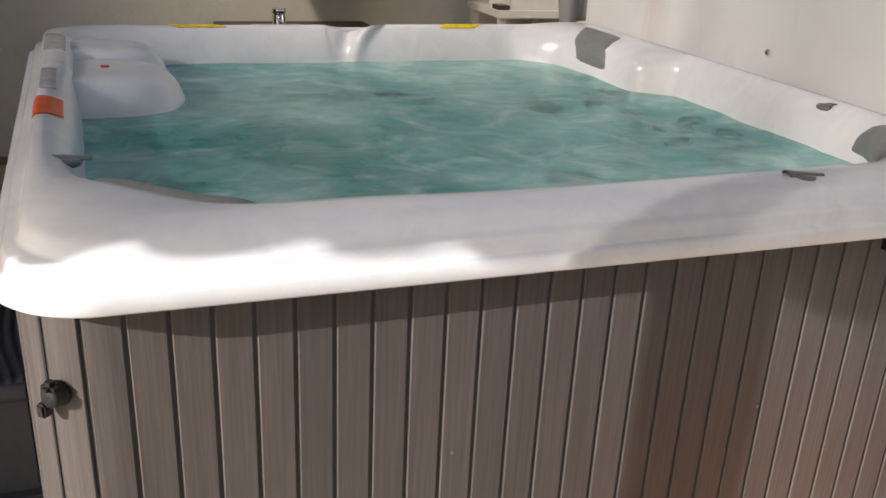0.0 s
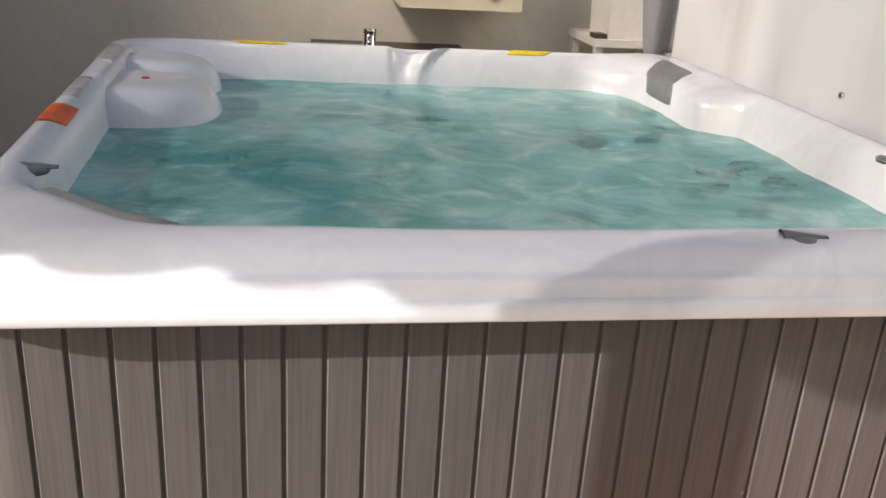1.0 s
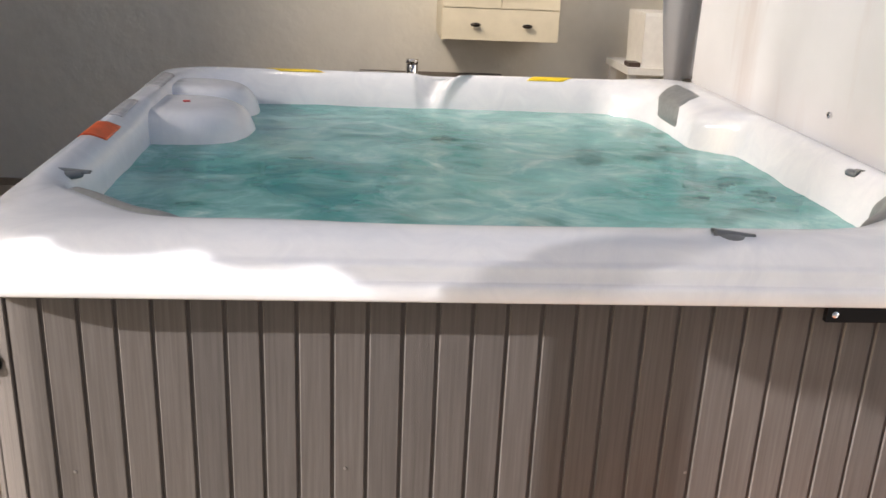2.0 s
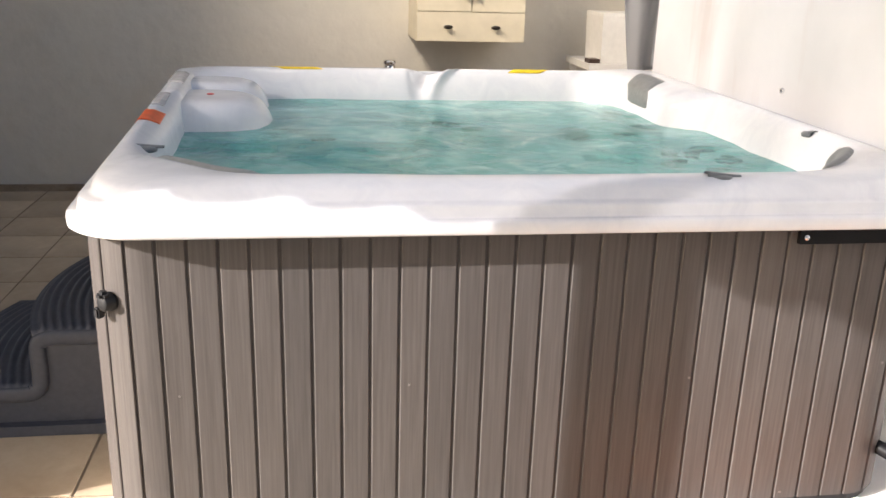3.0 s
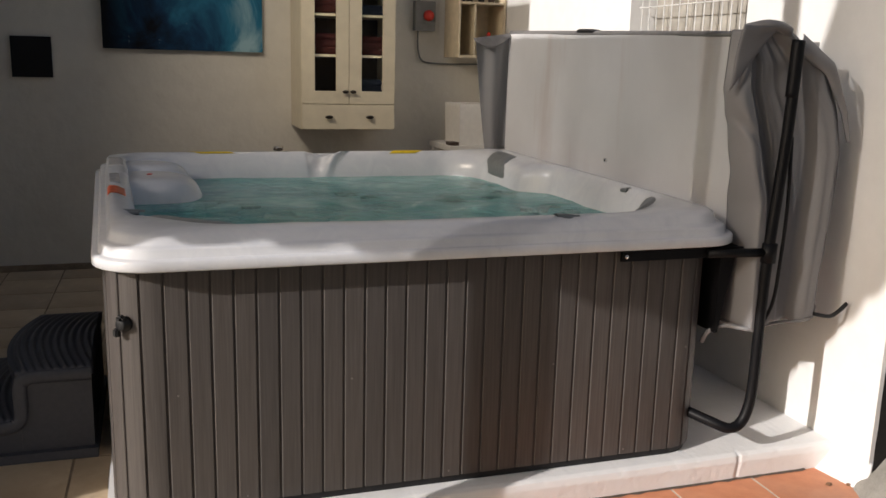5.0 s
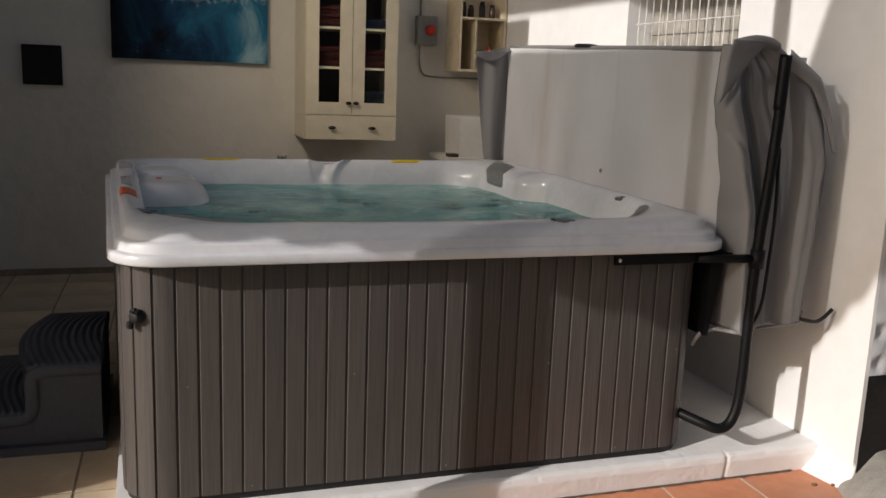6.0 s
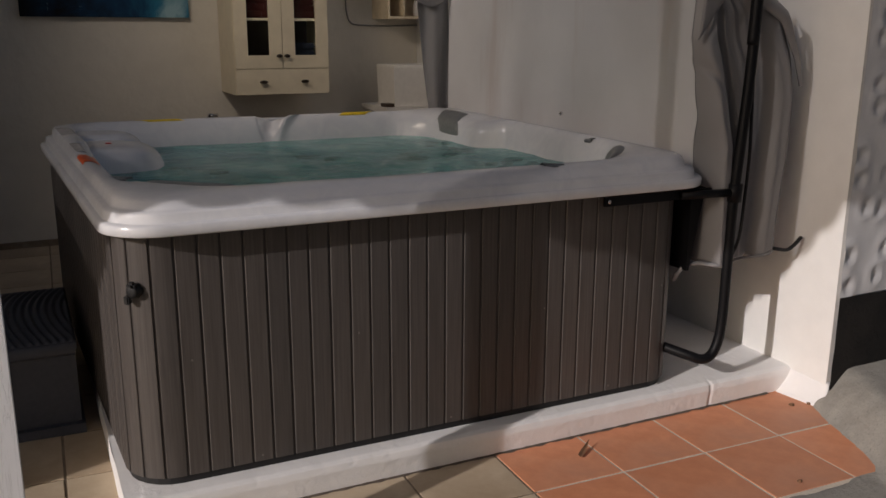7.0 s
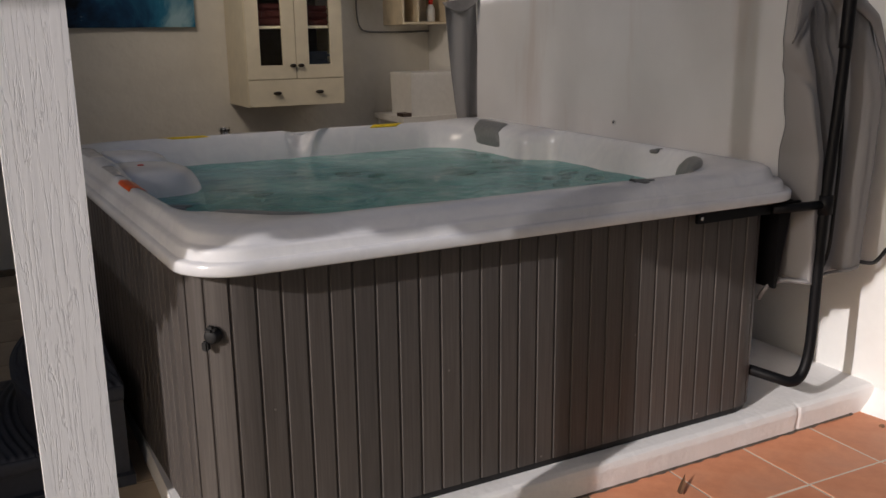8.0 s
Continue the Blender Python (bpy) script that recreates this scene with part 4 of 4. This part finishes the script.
part("tread", tread(-0.165, 0.128, 0.176, 0.029), M_STEP, steps, "ribbed domed tread", smooth=True)

# ---- the porch post ----
post = solid("porch_post", box(0.074, 0.198, -0.575, -0.51, 0.0, 3.954), M_POST, "white painted timber post with cracked paint", "post", kind="structure", bevel=0.006)

# ---- along the back wall ----
cab = thing("wall_cabinet", (1.94, 3.6, 1.054), "cream wooden wall cabinet with two glass doors and a drawer", "cabinet")
CX0, CX1, CY, CZ0, CZ1 = 1.617, 2.268, 3.395, 1.054, 2.18
part("side", box(CX0, CX0 + 0.018, CY + 0.02, 3.862, CZ0, CZ1), M_CAB, cab, bevel=0.002)
part("side", box(CX1 - 0.018, CX1, CY + 0.02, 3.862, CZ0, CZ1), M_CAB, cab, bevel=0.002)
part("bottom", box(CX0 + 0.0185, CX1 - 0.0185, CY + 0.02, 3.862, CZ0, CZ0 + 0.018), M_CAB, cab)
part("top", box(CX0 - 0.02, CX1 + 0.02, CY - 0.015, 3.862, CZ1 + 0.0005, CZ1 + 0.03), M_CAB, cab, bevel=0.004)
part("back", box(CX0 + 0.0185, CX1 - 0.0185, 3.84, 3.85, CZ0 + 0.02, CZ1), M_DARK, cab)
part("rail", box(CX0 + 0.0185, CX1 - 0.0185, CY + 0.02, 3.83, 1.222, 1.236), M_CAB, cab)
drawer = part("drawer", box(CX0 + 0.003, CX1 - 0.003, CY, CY + 0.019, CZ0 + 0.003, 1.225), M_CAB, cab, bevel=0.002)
for x in (1.801, 2.088):
    part("handle", lathe([(0.006, 0.0), (0.006, 0.014), (0.016, 0.018), (0.014, 0.026), (0.004, 0.029)], (x, CY, 1.140), 16, "Y", widen=1.8), M_BRONZE, drawer, "dark bronze knob", smooth=True)
for x0, x1, hx in ((CX0 + 0.003, 1.940, 1.915), (1.944, CX1 - 0.003, 1.968)):
    bm = bmesh.new()
    for a in ((x0, x0 + 0.086, 1.230, CZ1 - 0.003), (x1 - 0.086, x1, 1.230, CZ1 - 0.003), (x0 + 0.086, x1 - 0.086, 1.230, 1.316), (x0 + 0.086, x1 - 0.086, CZ1 - 0.085, CZ1 - 0.003)):
        box(a[0], a[1], CY, CY + 0.019, a[2], a[3], bm)
    door = part("door", bm, M_CAB, cab, "cream framed glass door")
    pane = part("pane", box(x0 + 0.086, x1 - 0.086, CY + 0.010, CY + 0.014, 1.316, CZ1 - 0.085), M_GLASS, door)
    pane.visible_shadow = False
    part("handle", lathe([(0.006, 0.0), (0.006, 0.014), (0.015, 0.018), (0.013, 0.026), (0.004, 0.029)], (hx, CY, 1.312), 16, "Y", widen=1.5), M_BRONZE, door, "dark bronze knob", smooth=True)
for z in (1.545, 1.815):
    part("shelf", box(CX0 + 0.0185, CX1 - 0.0185, CY + 0.03, 3.835, z, z + 0.016), M_CAB, cab)


def towel(x0, x1, z, h, mat, label):
    bm = bmesh.new()
    for k in range(3):
        rounded = box(x0 + 0.004 * k, x1 - 0.003 * k, 3.48, 3.76, z + h * k / 3 + 0.001, z + h * (k + 1) / 3 - 0.001)
        bmesh.ops.bevel(rounded, geom=rounded.edges[:], offset=h / 8, segments=2, affect="EDGES")
        me = bpy.data.meshes.new("fold")
        rounded.to_mesh(me)
        bm.from_mesh(me)
        rounded.free()
    solid("folded_towel", bm, mat, label, "towel", group="towels in the wall cabinet")


towel(1.66, 1.90, 1.561, 0.14, M_CLOTH, "dark red folded towel on a cabinet shelf")
towel(1.98, 2.22, 1.561, 0.13, M_CLOTH, "dark red folded towel on a cabinet shelf")
towel(1.68, 1.90, 1.831, 0.15, M_CLOTH, "dark red folded towel on a cabinet shelf")
towel(1.98, 2.21, 1.831, 0.07, M_BLUE, "dark blue folded towel on a cabinet shelf")
towel(1.97, 2.22, 1.2365, 0.16, M_BLUE, "dark blue folded towel on a cabinet shelf")

pic = thing("canvas_picture", (0.354, 3.84, 1.566), "dark blue canvas print of a breaking wave", "picture")
part("canvas", box(0.352, 1.412, 3.828, 3.862, 1.562, 2.22), M_PIC, pic, bevel=0.003)
vent = thing("wall_vent", (-0.1, 3.85, 1.5), "square black vent cover on the white wall", "vent")
part("cover_plate", box(-0.215, 0.032, 3.838, 3.862, 1.362, 1.627), M_VENT, vent, bevel=0.004)

sw = thing("isolator_switch", (2.6, 3.84, 1.8), "grey isolator switch with red rotary knob and conduit", "switch")
part("housing", box(2.525, 2.68, 3.79, 3.862, 1.752, 1.966), M_GREYBOX, sw, bevel=0.008)
part("knob", lathe([(0.040, 0.0), (0.040, 0.012), (0.030, 0.030), (0.012, 0.034)], (2.625, 3.79, 1.862), 20, "Y"), M_REDPL, sw, "red rotary knob", smooth=True)
part("conduit", tube(smooth_path([(2.56, 3.845, 1.753), (2.565, 3.85, 1.63), (2.59, 3.85, 1.545), (2.66, 3.85, 1.52), (2.87, 3.85, 1.515), (3.14, 3.85, 1.52)], 6), 0.0065, 8), M_GREYBOX, sw, smooth=True)
part("conduit", tube([(2.56, 3.845, 1.966), (2.56, 3.845, 2.25)], 0.009, 8), M_GREYBOX, sw, smooth=True)

unit = thing("wall_shelf", (2.95, 3.7, 1.57), "pale wooden open box shelf on the wall", "shelf")
SX0, SX1, SY, SZ = 2.775, 3.14, 3.54, 1.565
part("bottom", box(SX0, SX1, SY, 3.862, SZ, SZ + 0.018), M_PINE, unit, bevel=0.002)
part("side", box(SX0, SX0 + 0.016, SY, 3.862, SZ + 0.0185, SZ + 0.62), M_PINE, unit, bevel=0.002)
part("side", box(SX1 - 0.016, SX1, SY, 3.862, SZ + 0.0185, SZ + 0.62), M_PINE, unit, bevel=0.002)
part("divider", box(2.895, 2.909, SY, 3.85, SZ + 0.0185, SZ + 0.379), M_PINE, unit)
part("shelf", box(SX0 + 0.0165, SX1 - 0.0165, SY, 3.85, SZ + 0.38, SZ + 0.396), M_PINE, unit)
part("back", box(SX0 + 0.0165, SX1 - 0.0165, 3.851, 3.861, SZ + 0.0185, SZ + 0.62), M_PINE, unit)
bot = thing("bottle", (3.04, 3.62, SZ + 0.0185), "small clear bottle with red cap on the wall shelf", "bottle")
part("body", lathe([(0.028, 0.0), (0.03, 0.01), (0.03, 0.09), (0.014, 0.12)], (3.04, 3.62, SZ + 0.0185), 16), M_WHITE, bot, smooth=True)
part("cap", lathe([(0.016, 0.12), (0.016, 0.16), (0.006, 0.17)], (3.04, 3.62, SZ + 0.0185), 12), M_REDPL, bot, "red cap", smooth=True)
for k, (x, h, mat) in enumerate(((2.83, 0.11, M_BLACK), (2.89, 0.09, M_BRONZE), (2.98, 0.12, M_BLACK), (3.06, 0.10, M_COUNTER))):
    jz = SZ + 0.3965
    jar = thing("jar", (x, 3.64, jz), "small dark jar on the wall shelf", "jar", "jars on the wall shelf")
    part("body", lathe([(0.022, 0.0), (0.024, 0.006), (0.024, h * 0.75), (0.016, h * 0.82)], (x, 3.64, jz), 14), mat, jar, smooth=True)
    part("lid", lathe([(0.018, h * 0.82), (0.018, h), (0.010, h + 0.003)], (x, 3.64, jz), 14), M_BLACK, jar, smooth=True)

van = thing("washstand", (1.58, 3.6, 0.04), "washstand with dark brown worktop against the wall", "washstand")
part("worktop", box(1.16, 2.02, 3.40, 3.858, 0.782, 0.814), M_COUNTER, van, bevel=0.004)
for x in (1.20, 1.94):
    for y in (3.44, 3.78):
        part("leg", box(x, x + 0.045, y, y + 0.045, floor_z(y), 0.7815), M_COUNTER, van)
tap = thing("tap", (1.462, 3.46, 0.8145), "chrome mixer tap on the brown worktop", "tap")
part("body", lathe([(0.042, -0.022), (0.040, -0.014), (0.035, -0.006), (0.034, 0.066), (0.030, 0.070), (0.012, 0.072)], (1.462, 3.46, 0.8365), 24), M_CHROME, tap, smooth=True)
part("spout", tube(smooth_path([(1.462, 3.45, 0.872), (1.457, 3.40, 0.885), (1.454, 3.33, 0.878)], 5), 0.013, 10), M_CHROME, tap, smooth=True)
lever = part("lever", lathe([(0.034, 0.074), (0.036, 0.078), (0.037, 0.094), (0.033, 0.099), (0.012, 0.101)], (1.462, 3.46, 0.8365), 24), M_CHROME, tap, smooth=True)
part("grip", box(1.452, 1.472, 3.36, 3.44, 0.922, 0.932), M_CHROME, lever, bevel=0.003)

tbl = thing("side_table", (2.85, 3.5, 0.04), "small white wooden side table in the corner", "table")
part("top", box(2.655, 3.13, 3.30, 3.80, 0.905, 0.945), M_WHITE, tbl, bevel=0.004)
for x in (2.67, 3.07):
    for y in (3.32, 3.74):
        part("leg", box(x, x + 0.04, y, y + 0.04, floor_z(y), 0.9045), M_WHITE, tbl)
bx = thing("storage_box", (2.92, 3.48, 0.9455), "white plastic storage box on the side table", "box")


def tapered(z0, z1, a, b):
    bm = box(-1, 1, -1, 1, 0, 1)
    for v in bm.verts:
        s = a if v.co.z < 0.5 else b
        v.co = Vector((2.92 + v.co.x * s[0], 3.50 + v.co.y * s[1], z1 if v.co.z > 0.5 else z0))
    return bm


part("body", tapered(0.9455, 1.225, (0.182, 0.16), (0.190, 0.17)), M_WHITE, bx, bevel=0.012)
part("lid", tapered(1.2255, 1.240, (0.190, 0.170), (0.188, 0.168)), M_WHITE, bx, bevel=0.005)
part("rim", box(2.665, 2.73, 3.33, 3.43, 0.9455, 0.970), M_COUNTER, thing("small_tray", (2.68, 3.35, 0.9455), "small dark tray on the side table", "tray"))

# skirting of worn mortar along the back wall
solid("baseboard", wobble(box(-2.2, 3.1, 3.845, 3.875, 0.03, 0.085), 0.004, 9), M_GROUT, "low worn mortar skirting along the wall", "baseboard", kind="structure")

# dry leaf on the terracotta
solid("leaf", slab(lambda u, v: (1.972 + 0.078 * u + 0.016 * (v - 0.5) * math.sin(math.pi * min(1, 0.08 + u)), -0.215 + 0.06 * u - 0.02 * (v - 0.5) * (1 - u), 0.004 + 0.010 * abs(v - 0.5) + 0.022 * u * u), 8, 4, (0, 0, 0.0012)), M_LEAF, "thin dry brown leaf on the terracotta tiles", "leaf")

for x, y, r in ((3.02, -0.20, 0.012), (3.09, -0.225, 0.009), (3.41, -0.20, 0.014), (2.55, -0.68, 0.010)):
    bm = lathe([(r, 0.0), (r * 0.8, 0.005), (r * 0.3, 0.007)], (x, y, 0.001 if x < 3.3 else 0.135), 7)
    wobble(bm, 0.006, 60, (1, 1, 0.2))
    solid("leaf_crumb", bm, M_LEAF, "small crumb of dry brown leaf on the ground", "leaf", group="leaf crumbs")

# ---- floor tiles ----
T = 0.355


def tile_mesh(name, slope, mat):
    bm = bmesh.new()
    h = T / 2 - 0.0048
    for x0, z in ((h, -0.008), (h, -0.001), (h - 0.0015, 0.0)):
        for x, y in ((-x0, -x0), (x0, -x0), (x0, x0), (-x0, x0)):
            bm.verts.new((x, y, z + slope * y))
    bm.verts.ensure_lookup_table()
    v = bm.verts
    for a in (0, 4):
        for k in range(4):
            bm.faces.new((v[a + k], v[a + (k + 1) % 4], v[a + 4 + (k + 1) % 4], v[a + 4 + k]))
    bm.faces.new(v[8:12])
    me = bpy.data.meshes.new(name)
    bm.to_mesh(me)
    bm.free()
    me.materials.append(mat)
    return me


cream_flat, cream_slope = tile_mesh("tile", 0.0, M_CREAM), tile_mesh("tile", 0.011, M_CREAM)
red_flat, red_slope = tile_mesh("tile", 0.0, M_TERRA), tile_mesh("tile", 0.011, M_TERRA)
rng = random.Random(8)
for i in range(-12, 4):
    for j in range(-3, 12):
        a, b = (i + 0.5) * T, 0.354 + (j - 0.5) * T
        x, y = 1.705 + a + 0.026 * b, b - 0.026 * a
        if x < -2.3 or (x > 0.65 and y > 0.12) or (i >= 0 and y < -0.72) or y > 3.9:
            continue
        red = i >= 0
        flat = y + T / 2 < 0.05
        ob = new("tile", (red_flat if red else cream_flat) if flat else (red_slope if red else cream_slope))
        ob.location = (x, y, (0.0 if flat else floor_z(y)) + rng.uniform(-0.0012, 0.0012))
        ob.rotation_euler = (0, 0, radians(-1.5 + rng.uniform(-0.25, 0.25)))
        ob.parent = floor
